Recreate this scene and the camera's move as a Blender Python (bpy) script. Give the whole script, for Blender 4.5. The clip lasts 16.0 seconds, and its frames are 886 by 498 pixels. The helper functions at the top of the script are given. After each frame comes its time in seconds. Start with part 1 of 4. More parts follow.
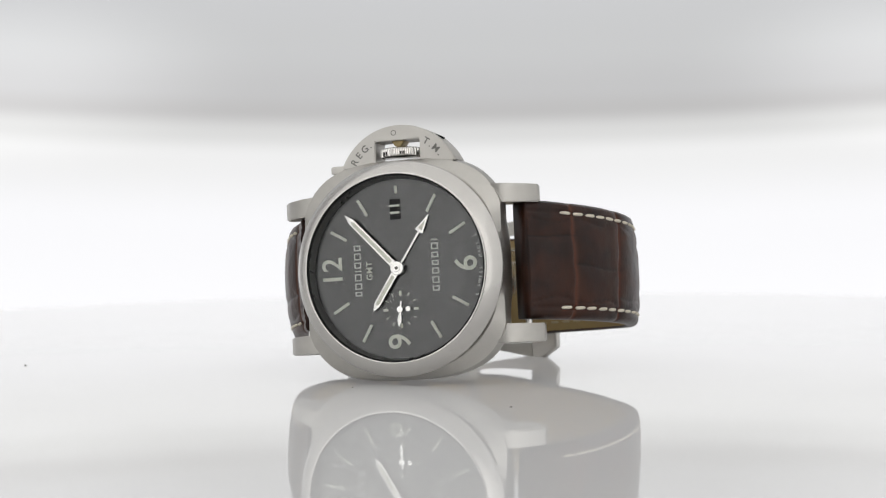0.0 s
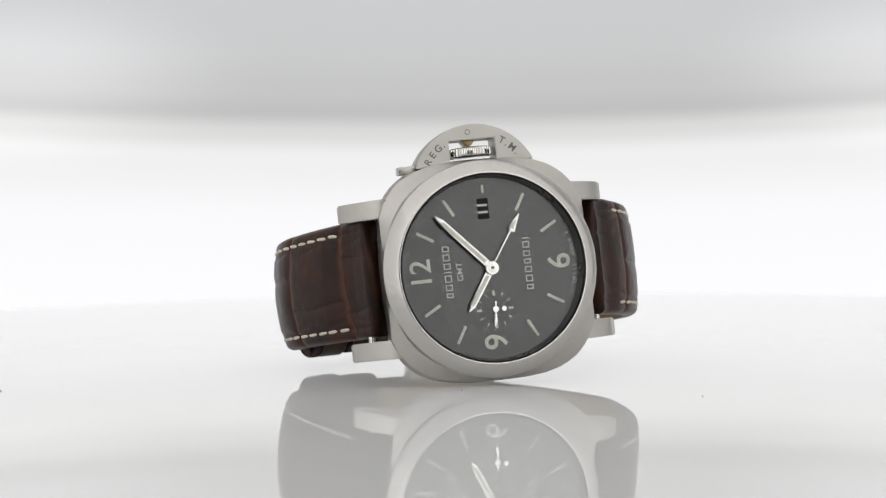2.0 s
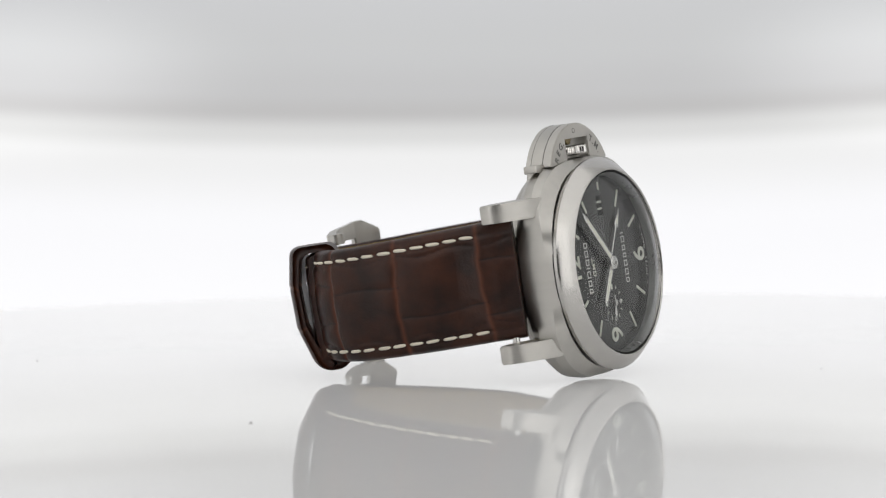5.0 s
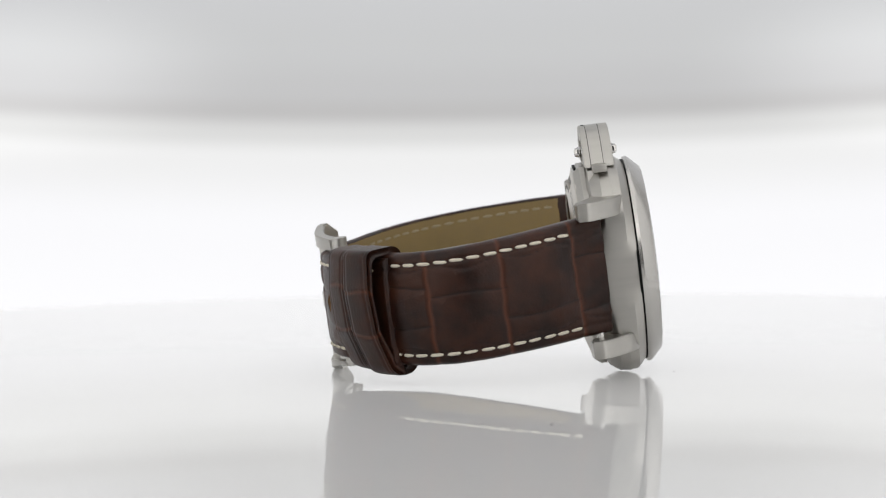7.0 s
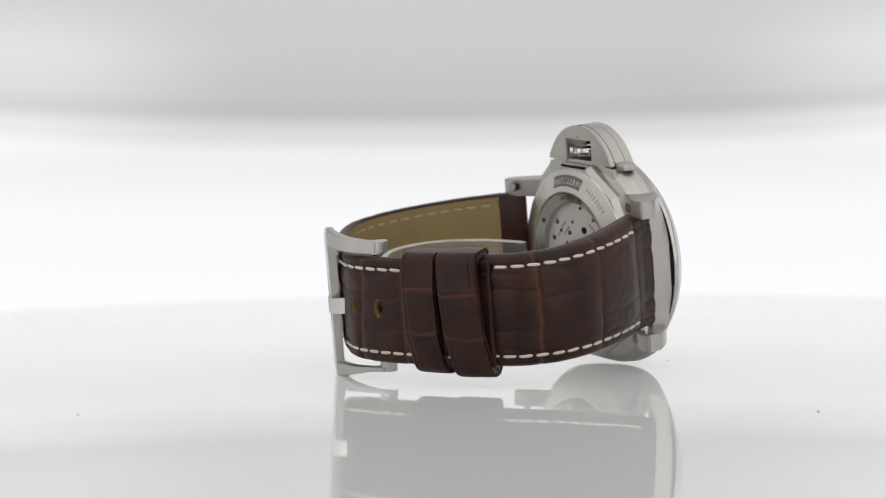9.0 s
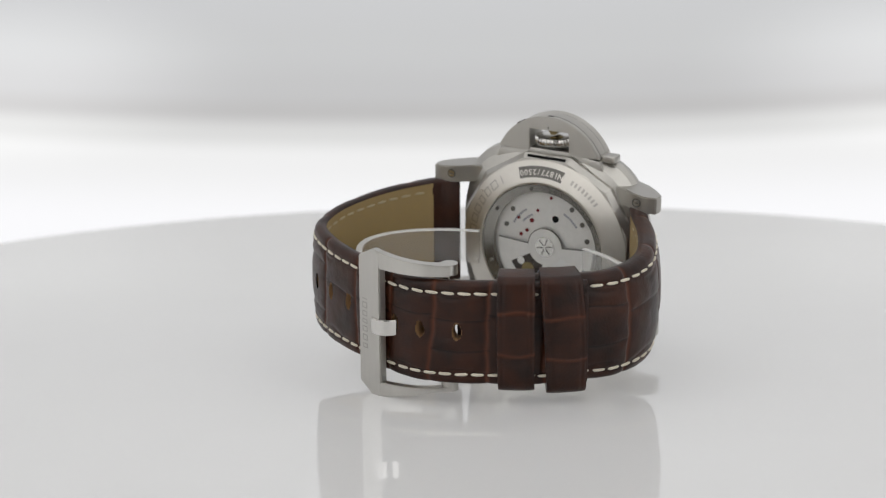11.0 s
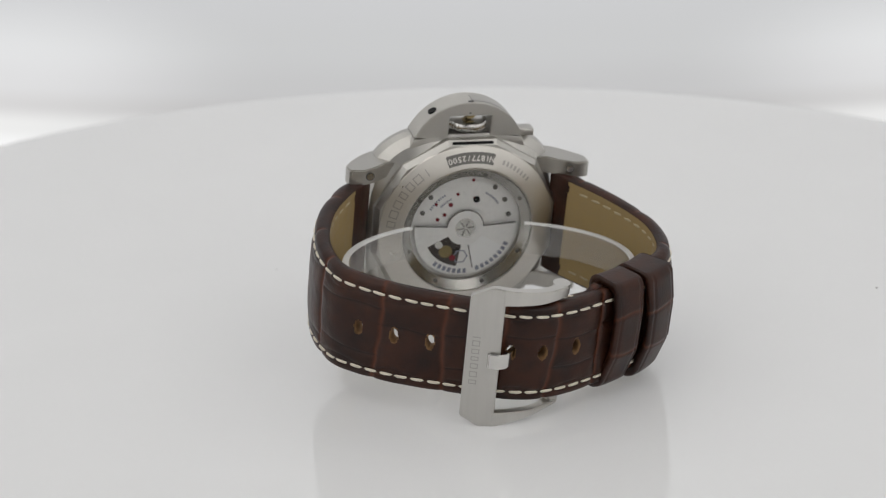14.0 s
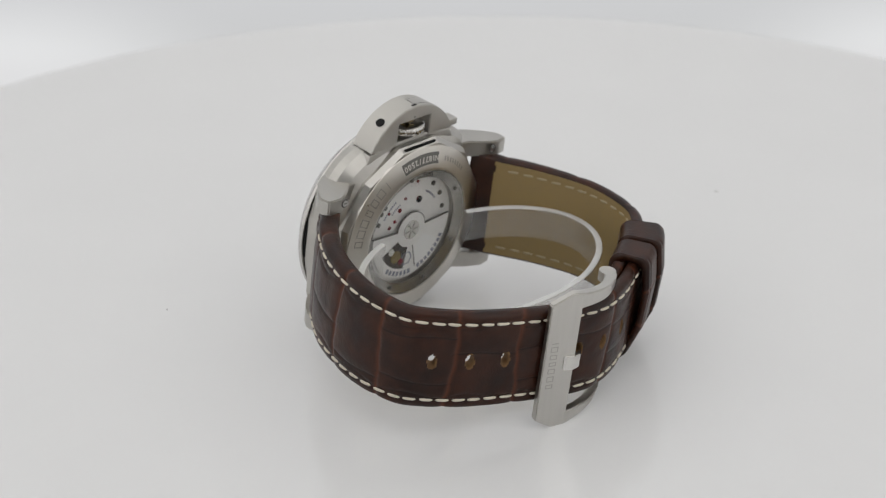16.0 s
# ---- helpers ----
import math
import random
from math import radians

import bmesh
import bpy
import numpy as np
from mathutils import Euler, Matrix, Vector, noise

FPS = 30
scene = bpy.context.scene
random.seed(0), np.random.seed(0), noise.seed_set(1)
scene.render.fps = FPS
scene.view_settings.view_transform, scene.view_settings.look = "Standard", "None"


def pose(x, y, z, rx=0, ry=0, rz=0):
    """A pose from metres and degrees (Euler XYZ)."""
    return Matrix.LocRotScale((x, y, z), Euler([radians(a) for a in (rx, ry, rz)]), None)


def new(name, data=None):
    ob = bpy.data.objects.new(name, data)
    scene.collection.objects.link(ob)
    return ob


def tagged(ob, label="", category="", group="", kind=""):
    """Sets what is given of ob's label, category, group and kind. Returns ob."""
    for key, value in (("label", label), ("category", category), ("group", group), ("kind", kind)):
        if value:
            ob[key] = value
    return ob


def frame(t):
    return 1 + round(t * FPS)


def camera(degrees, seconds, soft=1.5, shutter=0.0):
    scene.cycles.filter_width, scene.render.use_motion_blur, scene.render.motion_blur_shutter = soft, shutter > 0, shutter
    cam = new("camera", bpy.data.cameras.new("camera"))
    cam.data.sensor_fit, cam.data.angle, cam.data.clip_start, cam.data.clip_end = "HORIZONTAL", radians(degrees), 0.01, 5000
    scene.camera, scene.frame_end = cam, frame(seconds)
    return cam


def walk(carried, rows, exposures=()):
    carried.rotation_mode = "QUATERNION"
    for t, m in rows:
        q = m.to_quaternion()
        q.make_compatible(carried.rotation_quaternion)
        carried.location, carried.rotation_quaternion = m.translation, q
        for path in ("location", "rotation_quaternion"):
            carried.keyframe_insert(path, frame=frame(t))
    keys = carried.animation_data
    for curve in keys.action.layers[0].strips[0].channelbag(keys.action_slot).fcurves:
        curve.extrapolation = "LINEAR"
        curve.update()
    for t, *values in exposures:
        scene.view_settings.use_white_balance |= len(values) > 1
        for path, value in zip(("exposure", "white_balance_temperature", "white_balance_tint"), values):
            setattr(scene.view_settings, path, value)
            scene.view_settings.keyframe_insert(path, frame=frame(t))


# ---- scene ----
# A wristwatch stands on its side on a glossy turntable in a small light tent.
MM = 0.001
cam = camera(20.636, 16.0, soft=1.2)
cam.data.dof.use_dof, cam.data.dof.focus_distance, cam.data.dof.aperture_fstop = True, 0.495, 24
CAM_POSE = pose(0, -0.5175, 0.05146, 90 - 2.860, 0, 0.701) @ pose(0, 0, 0, 0, 0, -0.742)
walk(cam, [(0, CAM_POSE), (16, CAM_POSE)])

# seconds, turn of the table, tilt of the table
TURNS = [
    (0.0, -20.0, 0.0), (0.5, -12.3, 0.0), (1.0, -4.6, 0.0), (1.5, 3.12, 0.0),
    (2.0, 10.85, 0.0), (2.5, 18.6, 0.0), (3.0, 26.36, 0.0), (3.5, 34.13, 0.0),
    (4.0, 41.9, 0.0), (4.5, 49.65, 0.0), (5.0, 57.35, 0.0), (5.5, 65.02, 0.0),
    (6.0, 72.65, 0.0), (6.5, 80.25, 0.0), (7.0, 87.84, 0.0), (7.5, 95.42, 0.0),
    (8.0, 103.01, 0.0), (8.5, 110.6, 0.0), (9.0, 118.19, 0.49), (9.5, 125.78, 1.59),
    (10.0, 133.36, 3.56), (10.5, 140.94, 5.9), (11.0, 148.53, 8.19), (11.5, 156.12, 10.05),
    (12.0, 163.71, 11.74), (12.5, 171.31, 13.53), (13.0, 178.9, 15.24), (13.5, 186.48, 16.85),
    (14.0, 194.06, 18.49), (14.5, 201.62, 20.19), (15.0, 209.18, 21.75), (15.5, 216.72, 23.23),
    (16.0, 224.26, 24.75)]


def table_pose(turn, tilt):
    """The turntable turns about its axis and tilts about a cross bar just over its plate."""
    bar = Matrix.Translation((0, -0.001, 0.0037))
    return bar @ pose(0, 0, 0, tilt) @ bar.inverted() @ pose(0, 0, 0, 0, 0, turn)


# the watch on the table: x towards 6 o'clock, y towards the case back, z towards the crown
WATCH = Matrix((
    (0.9965, -0.0333, -0.0769, -0.00306),
    (0.0416, 0.9932, 0.1085, -0.03474),
    (0.0727, -0.1113, 0.9911, 0.02340),
    (0, 0, 0, 1)))
WATCH = Matrix.Translation(WATCH.translation) @ WATCH.to_quaternion().to_matrix().to_4x4()

# ---- light ----
world = bpy.data.worlds.new("world")
scene.world = world
world.use_nodes = True
world.node_tree.nodes["Background"].inputs[0].default_value = (0.9, 0.93, 1, 1)
world.node_tree.nodes["Background"].inputs[1].default_value = 0.05
TOP_LIGHT, WEST_LIGHT, EAST_LIGHT, FRONT_LIGHT = 0.45, 0.24, 0.24, 0.72


# ---- materials ----
def mat(name):
    m = bpy.data.materials.new(name)
    m.use_nodes = True
    nt = m.node_tree
    return m, nt, nt.nodes["Principled BSDF"]


def node(nt, kind, **inputs):
    n = nt.nodes.new(kind)
    for k, v in inputs.items():
        n.inputs[k.replace("_", " ")].default_value = v
    return n


def simple(name, color, rough=0.5, metal=0.0, grain=0.0, scale=800.0, bump=0.0, stretch=(1, 1, 1), **more):
    """A surface with fine grain in its colour, gloss and relief."""
    m, nt, b = mat(name)
    b.inputs["Roughness"].default_value = rough
    b.inputs["Metallic"].default_value = metal
    b.inputs["Base Color"].default_value = (*color, 1)
    for k, v in more.items():
        b.inputs[k.replace("_", " ")].default_value = v
    if grain or bump:
        co = nt.nodes.new("ShaderNodeTexCoord")
        mp = node(nt, "ShaderNodeMapping", Scale=stretch)
        nt.links.new(co.outputs["Object"], mp.inputs["Vector"])
        fine = node(nt, "ShaderNodeTexNoise", Scale=scale, Detail=4.0)
        wide = node(nt, "ShaderNodeTexNoise", Scale=scale * 0.13, Detail=3.0)
        nt.links.new(mp.outputs[0], fine.inputs["Vector"])
        nt.links.new(mp.outputs[0], wide.inputs["Vector"])
        add = nt.nodes.new("ShaderNodeMath")
        add.operation = "ADD"
        nt.links.new(fine.outputs["Fac"], add.inputs[0])
        nt.links.new(wide.outputs["Fac"], add.inputs[1])
        rr = node(nt, "ShaderNodeMapRange")
        rr.inputs["From Min"].default_value, rr.inputs["From Max"].default_value = 0.6, 1.4
        rr.inputs["To Min"].default_value, rr.inputs["To Max"].default_value = rough * (1 - grain), rough * (1 + grain)
        nt.links.new(add.outputs[0], rr.inputs["Value"])
        nt.links.new(rr.outputs[0], b.inputs["Roughness"])
        cr = node(nt, "ShaderNodeMapRange")
        cr.inputs["From Min"].default_value, cr.inputs["From Max"].default_value = 0.6, 1.4
        cr.inputs["To Min"].default_value, cr.inputs["To Max"].default_value = 1 - grain * 0.3, 1 + grain * 0.3
        nt.links.new(add.outputs[0], cr.inputs["Value"])
        mul = nt.nodes.new("ShaderNodeVectorMath")
        mul.operation = "SCALE"
        mul.inputs[0].default_value = color
        nt.links.new(cr.outputs[0], mul.inputs["Scale"])
        nt.links.new(mul.outputs[0], b.inputs["Base Color"])
        if bump:
            bp = node(nt, "ShaderNodeBump", Strength=bump, Distance=0.00005)
            nt.links.new(fine.outputs["Fac"], bp.inputs["Height"])
            nt.links.new(bp.outputs[0], b.inputs["Normal"])
    return m


def glow(name, color, strength):
    m, nt, b = mat(name)
    b.inputs["Base Color"].default_value = (0.8, 0.8, 0.8, 1)
    b.inputs["Emission Color"].default_value = (*color, 1)
    b.inputs["Emission Strength"].default_value = strength
    return m


def grained_leather():
    """Dark brown leather: reddish in its folds, with pores, fine creases and a soft polish."""
    m, nt, b = mat("brown_leather")
    co = nt.nodes.new("ShaderNodeTexCoord")
    at = nt.nodes.new("ShaderNodeAttribute")
    at.attribute_name = "fold"
    wide = node(nt, "ShaderNodeTexNoise", Scale=160.0, Detail=4.0)
    fine = node(nt, "ShaderNodeTexNoise", Scale=2200.0, Detail=3.0)
    for n in (wide, fine):
        nt.links.new(co.outputs["Object"], n.inputs["Vector"])
    base = nt.nodes.new("ShaderNodeValToRGB")
    base.color_ramp.elements[0].position, base.color_ramp.elements[0].color = 0.35, (0.0135, 0.0043, 0.0024, 1)
    base.color_ramp.elements[1].position, base.color_ramp.elements[1].color = 0.68, (0.039, 0.0112, 0.0044, 1)
    nt.links.new(wide.outputs["Fac"], base.inputs[0])
    mix = nt.nodes.new("ShaderNodeMix")
    mix.data_type = "RGBA"
    nt.links.new(at.outputs["Fac"], mix.inputs["Factor"])
    nt.links.new(base.outputs[0], mix.inputs["A"])
    mix.inputs["B"].default_value = (0.080, 0.024, 0.0105, 1)
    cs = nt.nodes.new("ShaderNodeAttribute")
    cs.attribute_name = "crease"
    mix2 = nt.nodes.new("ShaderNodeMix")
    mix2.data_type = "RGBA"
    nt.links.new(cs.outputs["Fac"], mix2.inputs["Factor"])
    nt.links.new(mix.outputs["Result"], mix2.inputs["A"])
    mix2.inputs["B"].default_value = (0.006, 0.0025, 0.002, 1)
    nt.links.new(mix2.outputs["Result"], b.inputs["Base Color"])
    rr = node(nt, "ShaderNodeMapRange")
    rr.inputs["To Min"].default_value, rr.inputs["To Max"].default_value = 0.26, 0.44
    nt.links.new(wide.outputs["Fac"], rr.inputs["Value"])
    nt.links.new(rr.outputs[0], b.inputs["Roughness"])
    b.inputs["Specular IOR Level"].default_value = 0.26
    bp = node(nt, "ShaderNodeBump", Strength=0.5, Distance=0.00012)
    nt.links.new(fine.outputs["Fac"], bp.inputs["Height"])
    bp2 = node(nt, "ShaderNodeBump", Strength=0.18, Distance=0.0005)
    nt.links.new(wide.outputs["Fac"], bp2.inputs["Height"])
    nt.links.new(bp.outputs[0], bp2.inputs["Normal"])
    nt.links.new(bp2.outputs[0], b.inputs["Normal"])
    return m


def clear(name, tint, head_on, grazing, veil=0.0):
    """Clear material: passes light straight, with gloss that grows towards grazing view; veil adds a pale haze."""
    m = bpy.data.materials.new(name)
    m.use_nodes = True
    nt = m.node_tree
    nt.nodes.clear()
    out = nt.nodes.new("ShaderNodeOutputMaterial")
    mix = nt.nodes.new("ShaderNodeMixShader")
    lw = node(nt, "ShaderNodeLayerWeight", Blend=0.5)
    pw = nt.nodes.new("ShaderNodeMath")
    pw.operation = "POWER"
    pw.inputs[1].default_value = 4.0
    rng = node(nt, "ShaderNodeMapRange")
    rng.inputs["To Min"].default_value, rng.inputs["To Max"].default_value = head_on, grazing
    tr = node(nt, "ShaderNodeBsdfTransparent", Color=(*tint, 1))
    gl = node(nt, "ShaderNodeBsdfGlossy", Roughness=0.0)
    nt.links.new(lw.outputs["Facing"], pw.inputs[0])
    nt.links.new(pw.outputs[0], rng.inputs["Value"])
    nt.links.new(rng.outputs[0], mix.inputs[0])
    nt.links.new(tr.outputs[0], mix.inputs[1])
    nt.links.new(gl.outputs[0], mix.inputs[2])
    last = mix
    if veil:
        last = nt.nodes.new("ShaderNodeMixShader")
        last.inputs[0].default_value = veil
        df = node(nt, "ShaderNodeBsdfDiffuse", Color=(0.85, 0.85, 0.84, 1))
        nt.links.new(mix.outputs[0], last.inputs[1])
        nt.links.new(df.outputs[0], last.inputs[2])
    nt.links.new(last.outputs[0], out.inputs[0])
    return m


def turned(name, color, rough, amount):
    """Steel turned on a lathe: fine rings round the y axis stretch its highlights into spokes."""
    m = simple(name, color, rough, 1.0, 0.12, 700)
    nt = m.node_tree
    b = nt.nodes["Principled BSDF"]
    tan = nt.nodes.new("ShaderNodeTangent")
    tan.direction_type, tan.axis = "RADIAL", "Y"
    nt.links.new(tan.outputs[0], b.inputs["Tangent"])
    b.inputs["Anisotropic"].default_value = amount
    return m


STEEL = simple("brushed_steel", (0.47, 0.455, 0.425), 0.36, 1.0, 0.22, 700, 0.25, (1, 0.12, 1))
BLASTED = simple("satin_guard_steel", (0.50, 0.485, 0.455), 0.50, 1.0, 0.22, 900, 0.2, (1, 0.12, 1))
BEZEL = simple("satin_bezel", (0.55, 0.535, 0.51), 0.21, 1.0, 0.15, 700)
BACK_STEEL = turned("turned_steel", (0.60, 0.575, 0.53), 0.30, 0.75)
BUCKLE = simple("brushed_buckle", (0.54, 0.525, 0.495), 0.36, 1.0, 0.22, 900, 0.2, (1, 1, 0.12))
POLISHED = simple("polished_steel", (0.64, 0.625, 0.60), 0.10, 1.0, 0.2, 300)
SLOPE = simple("dull_polished_steel", (0.40, 0.385, 0.36), 0.22, 1.0, 0.2, 400)
HANDS = simple("polished_hands", (0.75, 0.74, 0.72), 0.18, 1.0, 0.15, 500)
SILVER = simple("silver_plate", (0.74, 0.73, 0.72), 0.42, 0.4, 0.2, 900)
BRASSY = simple("worn_brass", (0.24, 0.19, 0.10), 0.35, 1.0, 0.3, 600)
RUBY = simple("ruby", (0.17, 0.022, 0.03), 0.15, 0, 0.2, 900)
GEARBOX = simple("gear_opening", (0.06, 0.05, 0.045), 0.4, 0.5, 0.5, 900, 0.3)
ENGRAVED = simple("engraved_steel", (0.16, 0.155, 0.145), 0.5, 0.8, 0.3, 1500)
ENGRAVED_LIGHT = simple("engraved_lines", (0.40, 0.385, 0.36), 0.4, 1.0, 0.3, 1500)
BLUE_PRINT = simple("grey_print", (0.20, 0.21, 0.27), 0.5, 0, 0.2, 1500)
LUME = simple("pale_paint", (0.50, 0.51, 0.45), 0.6, 0, 0.12, 1500)
LUME_HAND = simple("pale_filling", (0.60, 0.60, 0.52), 0.6, 0, 0.12, 1500)
PRINT = simple("white_print", (0.50, 0.50, 0.48), 0.6, 0, 0.12, 1500)
BLACK = simple("black_paint", (0.006, 0.006, 0.006), 0.6, 0, 0.2, 1500, Specular_IOR_Level=0.2)
DIAL = simple("satin_black_dial", (0.016, 0.0165, 0.016), 0.2, 0, 0.03, 300, Specular_IOR_Level=1.0)
REHAUT = simple("dark_ring", (0.16, 0.16, 0.155), 0.3, 0.8, 0.2, 900)
LEATHER = grained_leather()
LINING = simple("lining_leather", (0.26, 0.182, 0.075), 0.7, 0, 0.3, 500, 0.4)
RAW_LEATHER = simple("raw_leather", (0.20, 0.11, 0.045), 0.8, 0, 0.4, 900, 0.5)
THREAD = simple("cream_thread", (0.62, 0.57, 0.47), 0.8, 0, 0.25, 2500, 0.6)
CRYSTAL = clear("crystal_glass", (0.98, 0.985, 0.98), 0.006, 0.95)
PLASTIC = clear("clear_plastic", (0.98, 0.98, 0.975), 0.05, 0.5, 0.07)
FROSTED = clear("frosted_edge", (0.95, 0.95, 0.945), 0.1, 0.5, 0.45)
# faint emission added to the acrylic as fill, to soften shadows round the watch
TABLE = simple("white_acrylic_fill_glow", (0.55, 0.55, 0.55), 0.015, 0, 0.05, 40, Emission_Color=(1, 0.995, 0.985, 1), Emission_Strength=0.12)
SIDE_CLOTH = simple("side_cloth", (0.5, 0.5, 0.5), 0.9, 0, 0.1, 60)
SPECK = simple("dust", (0.12, 0.11, 0.10), 0.9, 0, 0.3, 2000)
CUFF_Z0, CUFF_Z1 = -3.7, 3.5
THREAD_IN = simple("beige_thread", (0.36, 0.30, 0.19), 0.8, 0, 0.25, 2500, 0.6)
SPECKS = [(-99.5, -17.0, 0.32), (31.2, -66.2, 0.2), (-29.0, 98.5, 0.24), (-10.5, -42.0, 0.18)]


# ---- shape helpers ----
def raw(name, verts, faces, material, parent=None, label="", smooth=True):
    """One mesh object from points in millimetres."""
    me = bpy.data.meshes.new(name)
    me.from_pydata([(x * MM, y * MM, z * MM) for x, y, z in verts], [], faces)
    me.materials.append(material)
    if smooth:
        me.shade_smooth()
    ob = new(name, me)
    if parent:
        ob.parent = parent
    if label:
        ob["label"] = label
    return ob


def part(name, bm, material, parent=None, label="", smooth=True, sharp=35):
    """One mesh object from a bmesh in millimetres."""
    bmesh.ops.recalc_face_normals(bm, faces=bm.faces)
    bmesh.ops.scale(bm, verts=bm.verts, vec=(MM, MM, MM))
    me = bpy.data.meshes.new(name)
    bm.to_mesh(me)
    bm.free()
    me.materials.append(material)
    if smooth:
        me.shade_smooth()
        me.set_sharp_from_angle(angle=radians(sharp))
    ob = new(name, me)
    if parent:
        ob.parent = parent
    if label:
        ob["label"] = label
    return ob


def lathe(profile, n=96, wobble=None):
    """Revolves (radius, y) points round the y axis; the profile is closed on itself."""
    bm = bmesh.new()
    rings = []
    for r, y in profile:
        rings.append([bm.verts.new((r * math.cos(2 * math.pi * i / n) * (wobble(i, n) if wobble else 1), y,
                                    r * math.sin(2 * math.pi * i / n) * (wobble(i, n) if wobble else 1))) for i in range(n)])
    for k in range(len(rings)):
        a, b = rings[k], rings[(k + 1) % len(rings)]
        for i in range(n):
            bm.faces.new((a[i], a[(i + 1) % n], b[(i + 1) % n], b[i]))
    return bm


def disc(r, y0, y1, n=64, cx=0.0, cz=0.0, sx=1.0, sz=1.0):
    bm = bmesh.new()
    a = [bm.verts.new((cx + sx * r * math.cos(2 * math.pi * i / n), y0, cz + sz * r * math.sin(2 * math.pi * i / n))) for i in range(n)]
    b = [bm.verts.new((v.co.x, y1, v.co.z)) for v in a]
    bm.faces.new(a), bm.faces.new(b[::-1])
    for i in range(n):
        bm.faces.new((a[i], b[i], b[(i + 1) % n], a[(i + 1) % n]))
    return bm


def slab(points, y0, y1, bevel=0.0, holes=False):
    """A plate with an (x, z) outline between y0 and y1."""
    bm = bmesh.new()
    a = [bm.verts.new((x, y0, z)) for x, z in points]
    b = [bm.verts.new((x, y1, z)) for x, z in points]
    n = len(a)
    bm.faces.new(a), bm.faces.new(b[::-1])
    for i in range(n):
        bm.faces.new((a[i], b[i], b[(i + 1) % n], a[(i + 1) % n]))
    bmesh.ops.recalc_face_normals(bm, faces=bm.faces)
    if bevel:
        bmesh.ops.bevel(bm, geom=[e for e in bm.edges if e.calc_face_angle(0) > 0.5], offset=bevel, segments=2, affect="EDGES", profile=0.6)
    return bm


def block(x0, x1, y0, y1, z0, z1, bevel=0.1):
    return slab([(x0, z0), (x1, z0), (x1, z1), (x0, z1)], y0, y1, bevel)


def moved(bm, m):
    bmesh.ops.transform(bm, matrix=m, verts=bm.verts)
    return bm


def lettering(text, size, depth, bold=0.0, space=1.0):
    """Raised letters as a bmesh: x along the line, z up, the front towards -y; centred."""
    cu = bpy.data.curves.new("letters", "FONT")
    cu.body, cu.size, cu.extrude, cu.offset, cu.align_x, cu.align_y = text, size, depth, bold, "CENTER", "CENTER"
    cu.space_character = space
    cu.resolution_u = 6
    ob = new("letters", cu)
    dg = bpy.context.evaluated_depsgraph_get()
    me = bpy.data.meshes.new_from_object(ob.evaluated_get(dg))
    bm = bmesh.new()
    bm.from_mesh(me)
    bpy.data.objects.remove(ob)
    bpy.data.curves.remove(cu)
    bpy.data.meshes.remove(me)
    return moved(bm, Matrix.Rotation(math.pi / 2, 4, "X"))


def on_dial(bm, along, out, y, turn=0.0):
    """Puts a flat piece (x along its line, z up) on the dial: its line runs towards 3 o'clock, its top towards 12."""
    m = Matrix(((0, 0, -1, -out), (0, 1, 0, y), (1, 0, 0, along), (0, 0, 0, 1)))
    return moved(moved(bm, Matrix.Rotation(turn, 4, "Y")), m)


def word_shapes(widths, height, gap, stroke, depth=0.03):
    """A row of plain upright frames and bars where a word stands: a frame for each wide sign, a bar for a narrow one."""
    bm = bmesh.new()
    total = sum(widths) + gap * (len(widths) - 1)
    x = -total / 2

    def box(x0, x1, z0, z1):
        a = [bm.verts.new(p) for p in ((x0, 0, z0), (x1, 0, z0), (x1, 0, z1), (x0, 0, z1))]
        b = [bm.verts.new((v.co.x, depth, v.co.z)) for v in a]
        bm.faces.new(a), bm.faces.new(b[::-1])
        for i in range(4):
            bm.faces.new((a[i], b[i], b[(i + 1) % 4], a[(i + 1) % 4]))
    h = height / 2
    for w in widths:
        if w < 3 * stroke:
            box(x, x + stroke, -h, h)
        else:
            box(x, x + stroke, -h, h), box(x + w - stroke, x + w, -h, h)
            box(x + stroke, x + w - stroke, h - stroke, h), box(x + stroke, x + w - stroke, -h, stroke - h)
        x += w + gap
    return bm


class Path:
    """A smooth line through (x, y) points, by its length."""

    def __init__(self, pts):
        out = []
        p = [Vector(q) for q in pts]
        p = [2 * p[0] - p[1]] + p + [2 * p[-1] - p[-2]]
        for i in range(1, len(p) - 2):
            for k in range(24):
                t = k / 24
                out.append(0.5 * (2 * p[i] + (p[i + 1] - p[i - 1]) * t + (2 * p[i - 1] - 5 * p[i] + 4 * p[i + 1] - p[i + 2]) * t * t
                                  + (3 * p[i] - p[i - 1] - 3 * p[i + 1] + p[i + 2]) * t ** 3))
        out.append(p[-2])
        self.xy = np.array([tuple(q) for q in out])
        self.s = np.concatenate([[0], np.cumsum(np.hypot(*np.diff(self.xy, axis=0).T))])
        self.length = float(self.s[-1])

    def at(self, u):
        """The place and the outward normal at u millimetres."""
        def q(v):
            return np.array([np.interp(v, self.s, self.xy[:, 0]), np.interp(v, self.s, self.xy[:, 1])])
        a, b = q(max(0, u - 0.8)), q(min(self.length, u + 0.8))
        t = (b - a) / np.hypot(*(b - a))
        n = np.array([t[1], -t[0]])
        c = q(u)
        if u < 0:
            c = c + t * u
        if n @ (c - np.array([1.5, 34])) < 0:
            n = -n
        return c, n

    def nearest(self, x, y):
        return float(self.s[np.argmin(np.hypot(self.xy[:, 0] - x, self.xy[:, 1] - y))])


